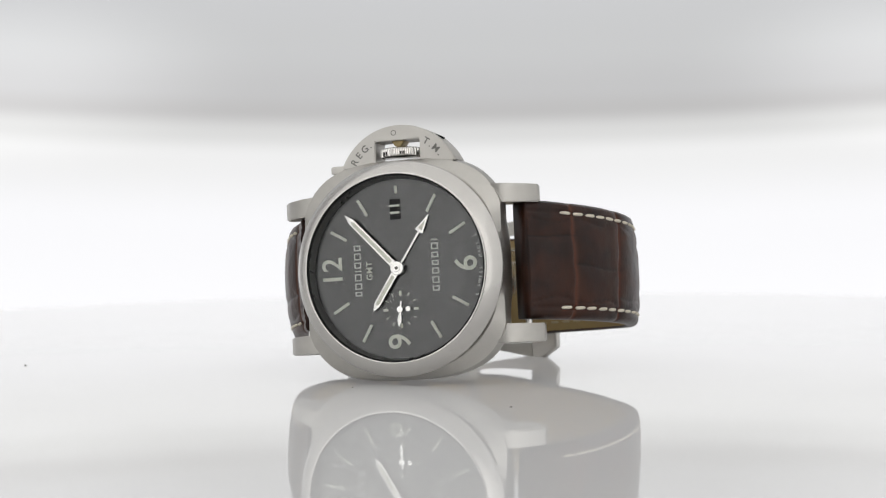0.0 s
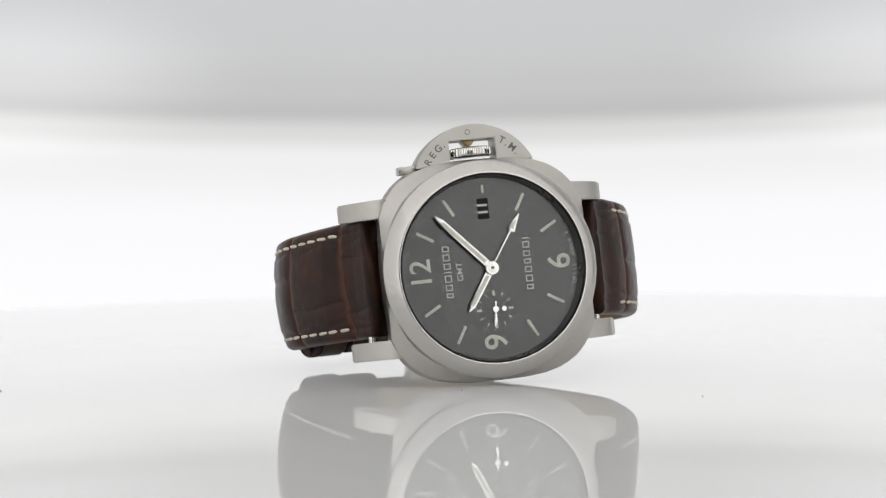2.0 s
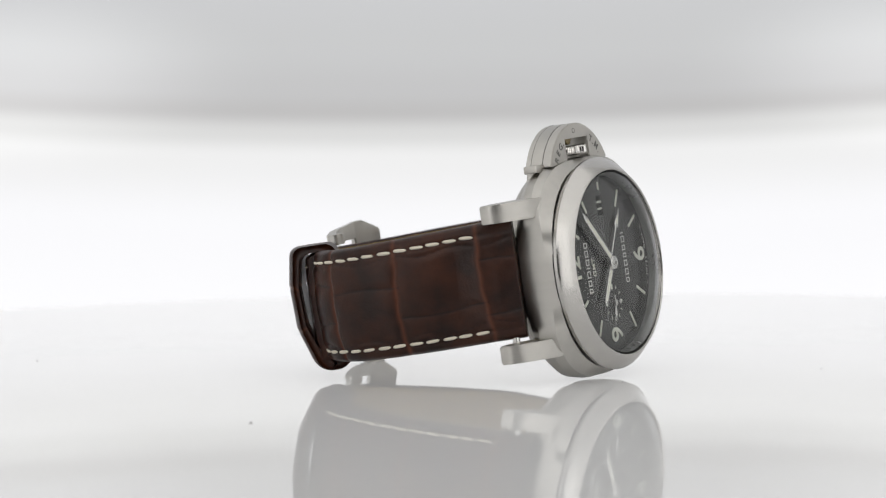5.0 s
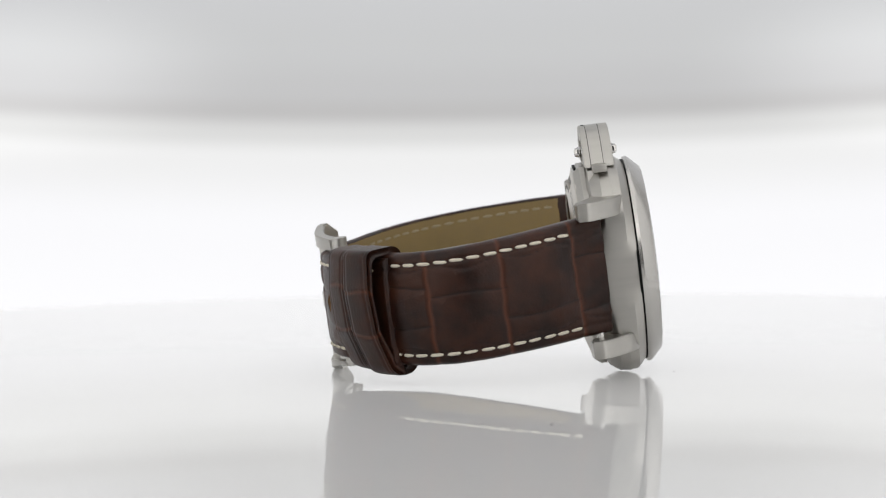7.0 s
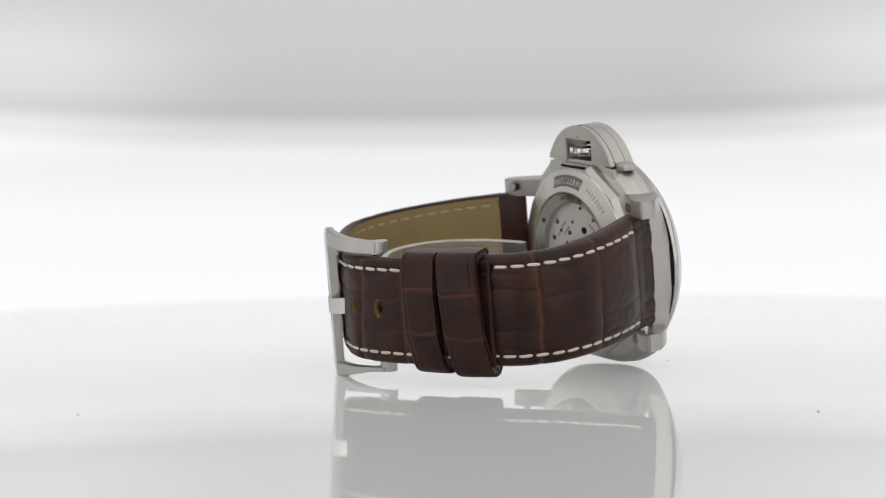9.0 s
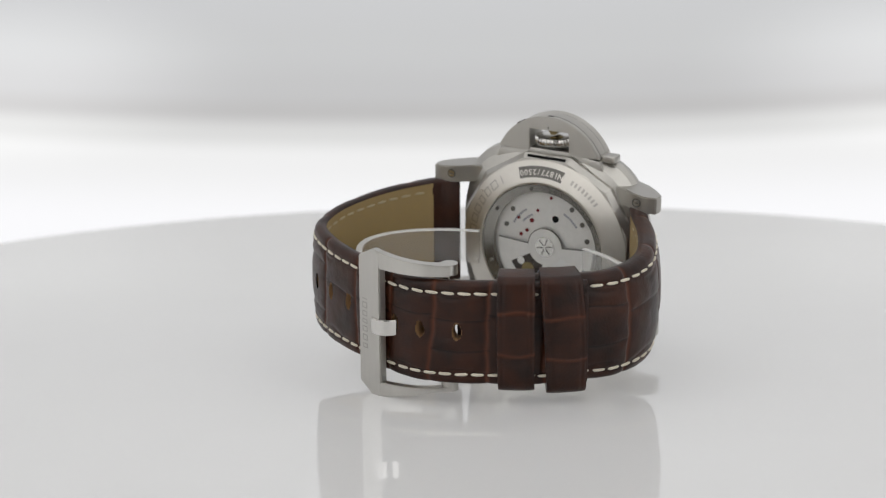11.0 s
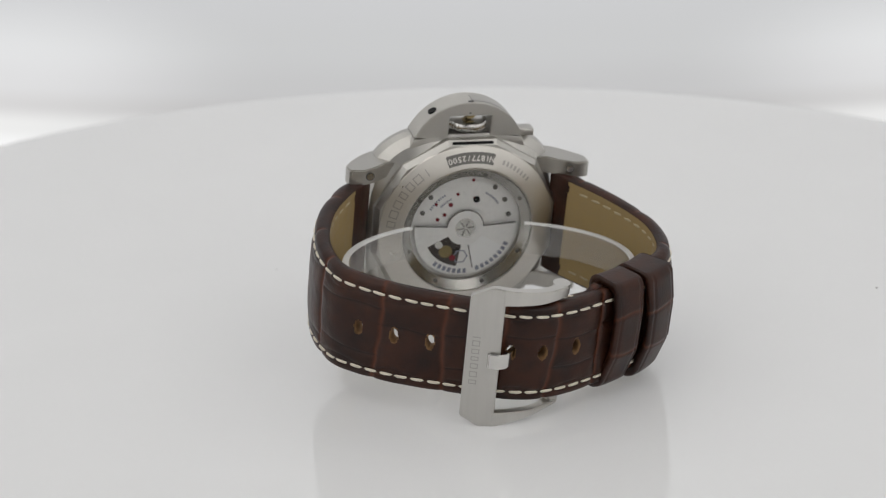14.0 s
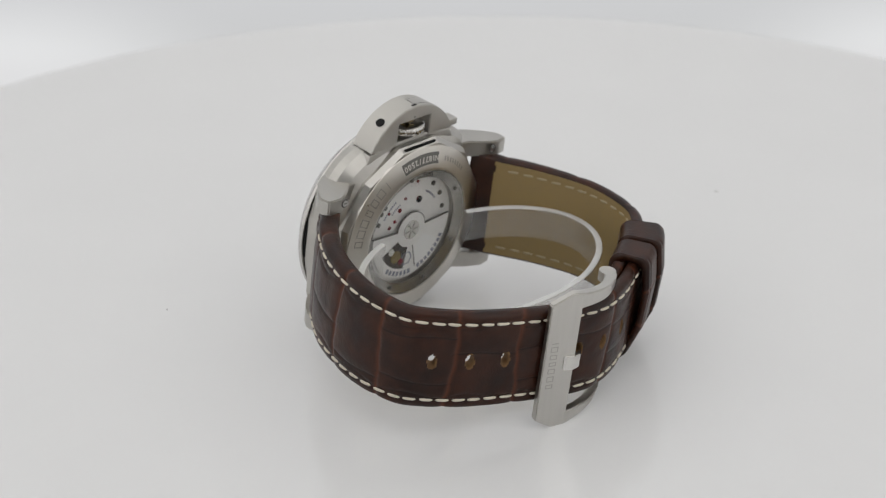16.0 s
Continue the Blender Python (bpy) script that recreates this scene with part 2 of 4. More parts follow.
# ---- light tent and turntable ----
X0, YS, YN, ZB, ZT = 0.62, -0.70, 0.285, -0.16, 0.62


def sheet(name, pts, m, label, thick=(0, 0.004, 0)):
    """A wall of cloth with thickness; thick points outwards."""
    bm = bmesh.new()
    f = bm.faces.new([bm.verts.new(p) for p in pts])
    ex = bmesh.ops.extrude_face_region(bm, geom=[f])
    bmesh.ops.translate(bm, verts=[v for v in ex["geom"] if isinstance(v, bmesh.types.BMVert)], vec=thick)
    bmesh.ops.scale(bm, verts=bm.verts, vec=(1000, 1000, 1000))
    return tagged(part(name, bm, m, smooth=False), label, "light tent", kind="structure")


# the lit rear screen; the dimmer upper cloth is painted into its glow
def rear_screen():
    """A lit translucent screen behind the table: bright below, softly dimmer above its cross seam, the fall-off painted
    as emission.
    """
    m, nt, b = mat("rear_screen")
    co = nt.nodes.new("ShaderNodeTexCoord")
    sep = nt.nodes.new("ShaderNodeSeparateXYZ")
    nt.links.new(co.outputs["Object"], sep.inputs[0])
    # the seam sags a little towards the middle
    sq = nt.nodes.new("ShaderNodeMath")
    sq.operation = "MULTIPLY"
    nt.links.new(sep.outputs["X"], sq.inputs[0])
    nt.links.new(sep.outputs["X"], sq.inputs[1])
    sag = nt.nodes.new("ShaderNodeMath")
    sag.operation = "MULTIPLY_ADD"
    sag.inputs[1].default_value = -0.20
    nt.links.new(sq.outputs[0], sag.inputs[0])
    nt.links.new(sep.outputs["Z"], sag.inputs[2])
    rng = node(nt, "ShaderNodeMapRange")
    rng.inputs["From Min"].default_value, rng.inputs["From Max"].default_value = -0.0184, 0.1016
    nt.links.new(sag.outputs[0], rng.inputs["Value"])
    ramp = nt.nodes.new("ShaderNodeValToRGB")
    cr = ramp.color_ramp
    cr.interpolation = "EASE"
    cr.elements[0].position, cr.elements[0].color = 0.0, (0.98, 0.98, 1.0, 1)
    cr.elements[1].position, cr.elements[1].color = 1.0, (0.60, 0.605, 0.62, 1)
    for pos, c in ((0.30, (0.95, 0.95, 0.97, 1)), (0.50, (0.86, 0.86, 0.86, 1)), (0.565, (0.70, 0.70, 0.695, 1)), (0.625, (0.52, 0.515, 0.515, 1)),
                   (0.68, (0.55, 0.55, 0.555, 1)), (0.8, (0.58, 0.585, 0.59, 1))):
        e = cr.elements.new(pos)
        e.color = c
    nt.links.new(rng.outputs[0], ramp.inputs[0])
    # two faint pools of lamp light painted into the upper cloth's glow, one on each side
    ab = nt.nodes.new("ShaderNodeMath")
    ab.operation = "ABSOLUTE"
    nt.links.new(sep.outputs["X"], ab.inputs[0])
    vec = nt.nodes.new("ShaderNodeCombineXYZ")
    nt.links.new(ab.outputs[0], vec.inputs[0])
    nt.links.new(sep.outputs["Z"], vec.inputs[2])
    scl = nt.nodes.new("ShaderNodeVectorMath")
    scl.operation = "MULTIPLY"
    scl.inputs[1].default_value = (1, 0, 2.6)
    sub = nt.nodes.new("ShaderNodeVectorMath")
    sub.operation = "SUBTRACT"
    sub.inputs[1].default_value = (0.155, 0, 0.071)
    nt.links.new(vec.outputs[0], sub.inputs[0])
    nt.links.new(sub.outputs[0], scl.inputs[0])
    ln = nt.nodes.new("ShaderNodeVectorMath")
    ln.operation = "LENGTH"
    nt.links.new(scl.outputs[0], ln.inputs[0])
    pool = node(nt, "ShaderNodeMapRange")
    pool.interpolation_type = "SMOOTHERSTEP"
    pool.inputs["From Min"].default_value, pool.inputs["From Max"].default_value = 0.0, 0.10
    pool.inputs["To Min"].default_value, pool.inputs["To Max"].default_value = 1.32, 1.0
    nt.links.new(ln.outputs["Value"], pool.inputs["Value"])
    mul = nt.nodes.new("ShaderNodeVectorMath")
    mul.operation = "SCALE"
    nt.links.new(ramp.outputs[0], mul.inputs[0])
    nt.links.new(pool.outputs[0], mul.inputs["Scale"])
    b.inputs["Base Color"].default_value = (0.02, 0.02, 0.02, 1)
    b.inputs["Roughness"].default_value = 1.0
    b.inputs["Specular IOR Level"].default_value = 0.0
    b.inputs["Emission Strength"].default_value = 1.0
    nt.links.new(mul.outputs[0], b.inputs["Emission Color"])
    return m


XR = 0.34
for side in (-1, 1):
    sheet("wall_north", [(side * XR, YN, ZB), (side * X0, YN, ZB), (side * X0, YN, ZT), (side * XR, YN, ZT)], SIDE_CLOTH, "white unlit rear cloth of the light tent")
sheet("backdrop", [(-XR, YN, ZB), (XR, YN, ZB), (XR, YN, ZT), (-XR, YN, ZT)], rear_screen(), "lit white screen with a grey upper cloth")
sheet("ceiling", [(-X0, YS, ZT), (X0, YS, ZT), (X0, YN, ZT), (-X0, YN, ZT)], glow("top_diffuser", (1, 0.99, 0.97), TOP_LIGHT), "white glowing diffuser cloth over the table", (0, 0, 0.004))
sheet("wall_west", [(-X0, YS, ZB), (-X0, YN, ZB), (-X0, YN, ZT), (-X0, YS, ZT)], glow("west_diffuser", (1, 0.99, 0.98), WEST_LIGHT), "white glowing side cloth of the light tent", (-0.004, 0, 0))
sheet("wall_east", [(X0, YS, ZB), (X0, YN, ZB), (X0, YN, ZT), (X0, YS, ZT)], glow("east_diffuser", (1, 0.99, 0.98), EAST_LIGHT), "white glowing side cloth of the light tent", (0.004, 0, 0))
FRONT_CLOTH = simple("front_cloth", (0.75, 0.75, 0.75), 0.9, 0, 0.1, 60)
BLACK_CLOTH = simple("black_cloth", (0.015, 0.015, 0.016), 0.9, 0, 0.2, 60)
# the front cloth leaves a dark slit behind the lens
FRONT_GLOW = glow("front_diffuser", (1, 0.99, 0.98), FRONT_LIGHT)
SLIT, LINTEL = 0.20, 0.30
sheet("wall_south_left", [(-X0, YS, ZB), (-SLIT, YS, ZB), (-SLIT, YS, ZT), (-X0, YS, ZT)], FRONT_GLOW, "white glowing front cloth of the light tent", (0, -0.004, 0))
sheet("wall_south_right", [(SLIT, YS, ZB), (X0, YS, ZB), (X0, YS, ZT), (SLIT, YS, ZT)], FRONT_GLOW, "white glowing front cloth of the light tent", (0, -0.004, 0))
sheet("wall_south_top", [(-SLIT, YS, LINTEL), (SLIT, YS, LINTEL), (SLIT, YS, ZT), (-SLIT, YS, ZT)], FRONT_GLOW, "white glowing front cloth over the lens opening", (0, -0.004, 0))
sheet("wall_south_slit", [(-SLIT, YS - 0.05, ZB), (SLIT, YS - 0.05, ZB), (SLIT, YS - 0.05, LINTEL), (-SLIT, YS - 0.05, LINTEL)], BLACK_CLOTH, "dark opening of the light tent behind the lens", (0, -0.004, 0))
sheet("floor", [(-X0, YS, ZB), (X0, YS, ZB), (X0, YN, ZB), (-X0, YN, ZB)], FRONT_CLOTH, "white cloth floor of the light tent", (0, 0, -0.004))

# apron behind the plate, flush with it
bm = bmesh.new()
RIN, ROUT, N = 198.5, 236.0, 72
rows = []
for i in range(N + 1):
    a = math.pi * (0.04 + 0.92 * i / N)
    rows.append([bm.verts.new((r * math.cos(a), r * math.sin(a), z)) for r, z in ((RIN, -0.1), (ROUT - 1, -0.1), (ROUT, -1), (ROUT, -6), (RIN, -6))])
for p, q in zip(rows, rows[1:]):
    for k in range(5):
        bm.faces.new((p[k], p[(k + 1) % 5], q[(k + 1) % 5], q[k]))
bm.faces.new(rows[0]), bm.faces.new(rows[-1][::-1])
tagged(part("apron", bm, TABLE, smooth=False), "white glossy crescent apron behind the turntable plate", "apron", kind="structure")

turntable = tagged(new("turntable"), "round glossy white acrylic turntable plate with dust specks", "turntable")
bm = lathe([(0.01, 0), (197, 0), (197.6, 0.25), (198, 0.8), (198, 5.5), (197, 6), (0.01, 6)], 160)
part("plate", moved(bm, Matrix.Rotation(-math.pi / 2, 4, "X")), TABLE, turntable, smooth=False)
bm = lathe([(0.01, 6), (60, 6), (60, 22), (0.01, 22)], 64)
part("hub", moved(bm, Matrix.Rotation(-math.pi / 2, 4, "X")), FRONT_CLOTH, turntable, "round hub under the plate")
for x, y, r in SPECKS:
    bm = bmesh.new()
    bmesh.ops.create_icosphere(bm, subdivisions=1, radius=r)
    bmesh.ops.transform(bm, matrix=Matrix.Translation((x, y, r * 0.35)) @ Matrix.Diagonal((1, 0.7, 0.5, 1)), verts=bm.verts)
    part("dust_speck", bm, SPECK, turntable, "dark grain of dust")

# ---- the watch ----
watch = tagged(new("wristwatch"), "steel wristwatch with black dial and brown leather strap, on its side", "wristwatch")
FRONT, BACK = -2.8, 12.7


def cushion(rings, n=120):
    """Lofts cushion-shaped outlines: (y, half size, squareness)."""
    bm = bmesh.new()
    loops = []
    for y, a, p in rings:
        loop = []
        for i in range(n):
            t = 2 * math.pi * i / n
            c, s = math.cos(t), math.sin(t)
            k = a / (abs(c) ** p + abs(s) ** p) ** (1 / p)
            loop.append(bm.verts.new((max(-20.9, min(20.9, k * c)), y, k * s)))
        loops.append(loop)
    for a, b in zip(loops, loops[1:]):
        for i in range(n):
            bm.faces.new((a[i], a[(i + 1) % n], b[(i + 1) % n], b[i]))
    bm.faces.new(loops[0]), bm.faces.new(loops[-1][::-1])
    return bm


part("case", cushion([(1.0, 17.6, 2.1), (1.0, 20.9, 2.35), (2.7, 22.05, 3.1), (4.6, 22.3, 3.2), (6.6, 22.1, 3.15), (8.6, 20.9, 2.95), (9.6, 19.4, 2.6), (9.7, 17.5, 2.4)]),
            STEEL, watch, "brushed steel cushion-shaped middle case", sharp=18)
part("bezel", lathe([(21.2, 0.72), (21.62, 0.6), (21.72, -0.1), (21.5, -0.5), (19.3, FRONT + 0.1), (19.05, FRONT), (18.85, FRONT + 0.03), (18.72, FRONT + 0.25), (18.7, FRONT + 0.6), (18.7, 0.6)], 160),
             BEZEL, watch, "satin steel bezel with a conical front")
part("crystal_gasket", lathe([(18.48, FRONT + 0.2), (18.72, FRONT + 0.2), (18.72, FRONT + 0.6), (18.48, FRONT + 0.6)], 128), BLACK, watch, "thin dark joint round the crystal")
part("gasket", lathe([(20.7, 0.4), (21.15, 0.4), (21.15, 1.15), (20.7, 1.15)], 96), BLACK, watch, "dark joint under the bezel")
crystal_rows = [(18.5, FRONT + 0.35), (18.1, FRONT + 0.02), (14.6, FRONT - 0.45), (9, FRONT - 0.8), (4.5, FRONT - 0.95), (0.01, FRONT - 1.0)]
bm = bmesh.new()
rings = [[bm.verts.new((r * math.cos(2 * math.pi * i / 96), y, r * math.sin(2 * math.pi * i / 96))) for i in range(96)] for r, y in crystal_rows]
for a, b in zip(rings, rings[1:]):
    for i in range(96):
        bm.faces.new((a[i], a[(i + 1) % 96], b[(i + 1) % 96], b[i]))
crystal = part("crystal", bm, CRYSTAL, watch, "clear slightly domed crystal")
crystal.visible_shadow = False
part("rehaut", lathe([(18.69, -2.2), (18.69, 0.3), (17.9, 0.3), (18.0, -0.03)], 128), REHAUT, watch, "dark sloping ring round the dial")

dial = part("dial", lathe([(0.01, 0), (18.3, 0), (18.3, 0.5), (0.01, 0.5)], 128), DIAL, watch, "matt black dial")


def index_mark(hour, r0, r1, w):
    a = radians(30 * hour)
    bm = block(-w / 2, w / 2, -0.16, 0.02, r0, r1, 0.07)
    return on_dial(moved(bm, Matrix.Rotation(a, 4, "Y")), 0, 0, 0)


for h in (1, 2, 4, 5, 7, 8, 10, 11):
    part("hour_mark", index_mark(h, 12.65, 16.5, 0.6), LUME, dial)
part("hour_mark", index_mark(3, 15.1, 16.7, 0.5), LUME, dial, "short pale hour mark above the date")
for text, along, out in (("12", 0.15, 14.05), ("6", 0.12, -14.3), ("9", -14.6, 0.25)):
    part("numeral", on_dial(lettering(text, 6.0 if len(text) > 1 else 6.6, 0.09, 0.05, 0.98), along, out, -0.06), LUME, dial, "pale numeral " + text)
part("lettering", on_dial(word_shapes([0.9, 1.2, 1.4, 0.2, 1.2, 1.35, 1.1], 1.4, 0.48, 0.2), 0.05, 8.8, -0.03), PRINT, dial, "row of plain white shapes where a word stands")
part("lettering", on_dial(lettering("GMT", 1.75, 0.02, 0.005, 1.05), -0.1, 6.3, -0.03), LUME, dial, "small white letters GMT")
part("lettering", on_dial(word_shapes([1.0, 1.3, 1.2, 0.95, 1.1, 1.3, 0.2], 1.4, 0.55, 0.2), 0.25, -7.65, -0.03), PRINT, dial, "row of plain white shapes where a word stands")
for text, a0 in (("L SWISS", 12.0), ("MADE L", -12.0)):
    n = len(text)
    for k, ch in enumerate(text):
        if ch != " ":
            a = radians(180 + (n / 2 - k - 0.5) * 2.9 + a0)
            bm = lettering(ch, 0.95, 0.02, 0.0)
            bm = moved(bm, Matrix.Translation((math.sin(a) * 17.2, 0, math.cos(a) * 17.2)) @ Matrix.Rotation(a - math.pi, 4, "Y"))
            part("letter", on_dial(bm, 0, 0, -0.03), PRINT, dial)
# date
part("date_window", on_dial(block(-2.05, 2.05, -0.04, 0.02, -1.15, 1.15, 0.02), 11.95, 0.3, 0), BLACK, dial, "black date window frame")
part("date", on_dial(lettering("11", 2.8, 0.02, 0.07), 11.95, 0.3, -0.06), LUME, dial, "white date number 11")
# small seconds
for k in range(12):
    big = k % 3 == 0
    bm = block(-0.26 if big else -0.08, 0.26 if big else 0.08, -0.06, 0.02, 2.75 if big else 3.0, 3.75, 0.02)
    bm = moved(bm, Matrix.Rotation(radians(30 * k), 4, "Y"))
    part("seconds_mark", on_dial(bm, -8.2, 0, 0), LUME, dial)


def hand(name, outline, inlay, y, turn, along=0.0, label=""):
    """A flat hand with a pale filling, pointing at 12 before it is turned."""
    h = part(name, on_dial(moved(slab(outline, y, y + 0.22, 0.06), Matrix.Rotation(turn, 4, "Y")), along, 0, 0), HANDS, watch, label)
    if inlay:
        part("inlay", on_dial(moved(slab(inlay, y - 0.04, y + 0.1), Matrix.Rotation(turn, 4, "Y")), along, 0, 0), LUME_HAND, h)
    return h


hand("minute_hand", [(-0.72, 0.5), (0.72, 0.5), (0.62, 13.6), (0, 15.6), (-0.62, 13.6)], [(-0.36, 1.8), (0.36, 1.8), (0.34, 13.0), (0, 13.6), (-0.34, 13.0)], -1.5, radians(46.8), label="polished steel minute hand with pale filling")
hand("hour_hand", [(-0.72, 0.5), (0.72, 0.5), (0.66, 8.6), (0, 10.1), (-0.66, 8.6)], [(-0.36, 1.8), (0.36, 1.8), (0.34, 8.2), (0, 8.7), (-0.34, 8.2)], -1.05, radians(-56.5), label="polished steel hour hand with pale filling")
hand("gmt_hand", [(-0.22, 0.5), (0.22, 0.5), (0.2, 8.4), (0.95, 8.5), (0, 12.6), (-0.95, 8.5), (-0.2, 8.4)], [(-0.5, 9.0), (0.5, 9.0), (0, 11.3)], -0.6, radians(123.5), label="thin arrow-tipped second time zone hand")
hand("seconds_hand", [(-0.2, -1.6), (0.2, -1.6), (0.14, 0), (0.5, 2.2), (0, 3.7), (-0.5, 2.2), (-0.14, 0)], None, -0.45, radians(-83), -8.2, "small white seconds hand")
part("cap", on_dial(disc(0.62, -0.75, 0, 24, 0, 0), -8.2, 0, 0), HANDS, watch)
part("cap", on_dial(disc(0.5, -0.7, -0.3, 24, 0, -1.7), -8.2, 0, 0), HANDS, watch)
part("hand_cap", lathe([(0.01, -1.75), (0.7, -1.75), (0.75, -1.6), (1.3, -1.58), (1.4, -1.45), (1.4, -0.4), (0.01, -0.4)], 48), HANDS, watch, "round steel cap over the hands")

part("cap_pivot", lathe([(0.01, -1.8), (0.34, -1.8), (0.34, -1.7), (0.01, -1.7)], 24), ENGRAVED, watch, "dark pivot in the middle of the cap")

# ---- crown and its guard ----
GX, GTOP, GR = 0.1, 29.3, 13.3


def arch(inset=0.0, n=40):
    """The half-moon outline of the crown guard; its foot follows the case."""
    pts = []
    for i in range(n + 1):
        a = radians(23.5 + (180 - 47) * i / n)
        pts.append((GX + (GR - inset) * math.cos(a), GTOP - GR + (GR - inset) * math.sin(a)))
    return pts


def guard_slab(y0, y1, inset, name, label, material):
    """An arch with its window, built as a ring of quads."""
    outer = arch(inset)
    bm = bmesh.new()
    inner = []
    for i, (x, z) in enumerate(outer):
        f = i / (len(outer) - 1)
        if f < 0.3:
            inner.append((4.75, 21.2 + (26.25 - 21.2) * f / 0.3))
        elif f > 0.7:
            inner.append((-4.75, 26.25 - (26.25 - 21.2) * (f - 0.7) / 0.3))
        else:
            inner.append((4.75 - 9.5 * (f - 0.3) / 0.4, 26.25))
    loops = [[bm.verts.new((x, y, z)) for x, z in pts] for y, pts in ((y0, outer), (y1, outer), (y1, inner), (y0, inner))]
    for k in range(4):
        a, b = loops[k], loops[(k + 1) % 4]
        for i in range(len(a) - 1):
            bm.faces.new((a[i], a[i + 1], b[i + 1], b[i]))
    for e in (0, -1):
        bm.faces.new([l[e] for l in loops])
    bmesh.ops.recalc_face_normals(bm, faces=bm.faces)
    bmesh.ops.bevel(bm, geom=[e for e in bm.edges if e.calc_face_angle(0) > 0.9], offset=0.18, segments=2, affect="EDGES")
    return part(name, bm, material, guard, label)


guard = part("crown_guard", slab([(-13.0, 18.6), (13.2, 18.6), (12.4, 20.8), (4.4, 21.9), (-4.4, 21.9), (-12.2, 20.8)], 2.9, 8.3, 0.3), BLASTED, watch, "half-moon crown guard of brushed steel")
guard_slab(2.6, 8.6, 0, "guard_plate", "brushed steel arch with a window", BLASTED)


def guard_band(a0, a1, y0, y1, r0, r1, name, material, label):
    """A curved strip on the outer face of the arch."""
    bm = bmesh.new()
    rows = []
    for i in range(25):
        a = radians(a0 + (a1 - a0) * i / 24)
        rows.append([bm.verts.new((GX + r * math.cos(a), y, GTOP - GR + r * math.sin(a))) for r, y in ((r0, y0), (r1, y0), (r1, y1), (r0, y1))])
    for p, q in zip(rows, rows[1:]):
        for k in range(4):
            bm.faces.new((p[k], p[(k + 1) % 4], q[(k + 1) % 4], q[k]))
    bm.faces.new(rows[0]), bm.faces.new(rows[-1][::-1])
    return part(name, bm, material, guard, label)


# the locking lever lies in the arch's outer face on the 12 o'clock side
guard_band(92, 156.4, 4.62, 7.38, GR - 0.6, GR + 0.015, "lever_gap", BLACK, "dark seam round the lever")
guard_band(92.4, 156.4, 4.74, 7.26, GR - 0.5, GR + 0.05, "lever_strip", STEEL, "curved steel strip of the lever")
part("lever", block(-15.2, -11.6, 4.3, 7.3, 20.5, 22.1, 0.35), STEEL, guard, "small steel locking lever")
part("cam", slab([(-1.9, 26.4), (1.1, 26.4), (0.3, 25.2), (-0.3, 25.0), (-1.0, 25.2)], 4.2, 7.4, 0.12), BRASSY, guard, "worn cam of the lever over the crown")
crown = part("crown", moved(lathe([(0.01, -1.0), (3.7, -1.0), (4.2, -0.8), (4.35, -0.5), (4.35, 0.5), (4.2, 0.8), (3.7, 1.0), (0.01, 1.0)], 144, lambda i, n: 1.0 + (0.03 if i % 4 < 2 else -0.03)),
                            Matrix.Translation((0, 5.55, 23.75)) @ Matrix.Rotation(math.pi / 2, 4, "X")), POLISHED, watch, "knurled polished steel crown", )
part("crown_stem", moved(lathe([(0.01, -2), (2.6, -2), (2.6, 0), (0.01, 0)], 32), Matrix.Translation((0, 5.55, 20.9)) @ Matrix.Rotation(math.pi / 2, 4, "X")), POLISHED, crown)


guard.location = crown.location = (-0.35 * MM, 0.5 * MM, 0)


def on_guard(bm, x, z, turn):
    return moved(bm, Matrix.Translation((x, 2.58, z)) @ Matrix.Rotation(turn, 4, "Y"))


for ch, a in (("R", 146), ("E", 137.5), ("G", 128.5), (".", 122), ("T", 57.5), (".", 51.5), ("M", 44.5), (".", 37.5)):
    c, s = math.cos(radians(a)), math.sin(radians(a))
    r = 11.3
    part("letter", on_guard(lettering(ch, 2.0, 0.04, 0.03), GX + r * c, GTOP - GR + r * s, radians(90 - a)), ENGRAVED, guard, "engraved letter " + ch if ch != "." else "engraved dot")
part("roundel", moved(lathe([(0.42, 2.56), (0.56, 2.56), (0.56, 2.65), (0.42, 2.65)], 32), Matrix.Translation((-0.7, 0, 27.75))), ENGRAVED, guard, "small engraved circle")
part("drill_hole", moved(disc(1.0, -0.1, 0.25, 24), Matrix.Translation((8.05, 6.1, 26.6)) @ Matrix.Rotation(radians(28), 4, "Y") @ Matrix.Rotation(math.pi / 2, 4, "X")), BLACK, guard, "dark drilled hole")
part("drill_hole", moved(disc(0.22, 0, 0.1, 16), Matrix.Translation((0.2, 8.53, 26.9))), ENGRAVED, guard, "tiny drilled hole")
part("slot", block(-0.6, 0.6, 7.5, 8.0, 29.15, 29.38, 0.0), BLACK, guard, "short dark slot")


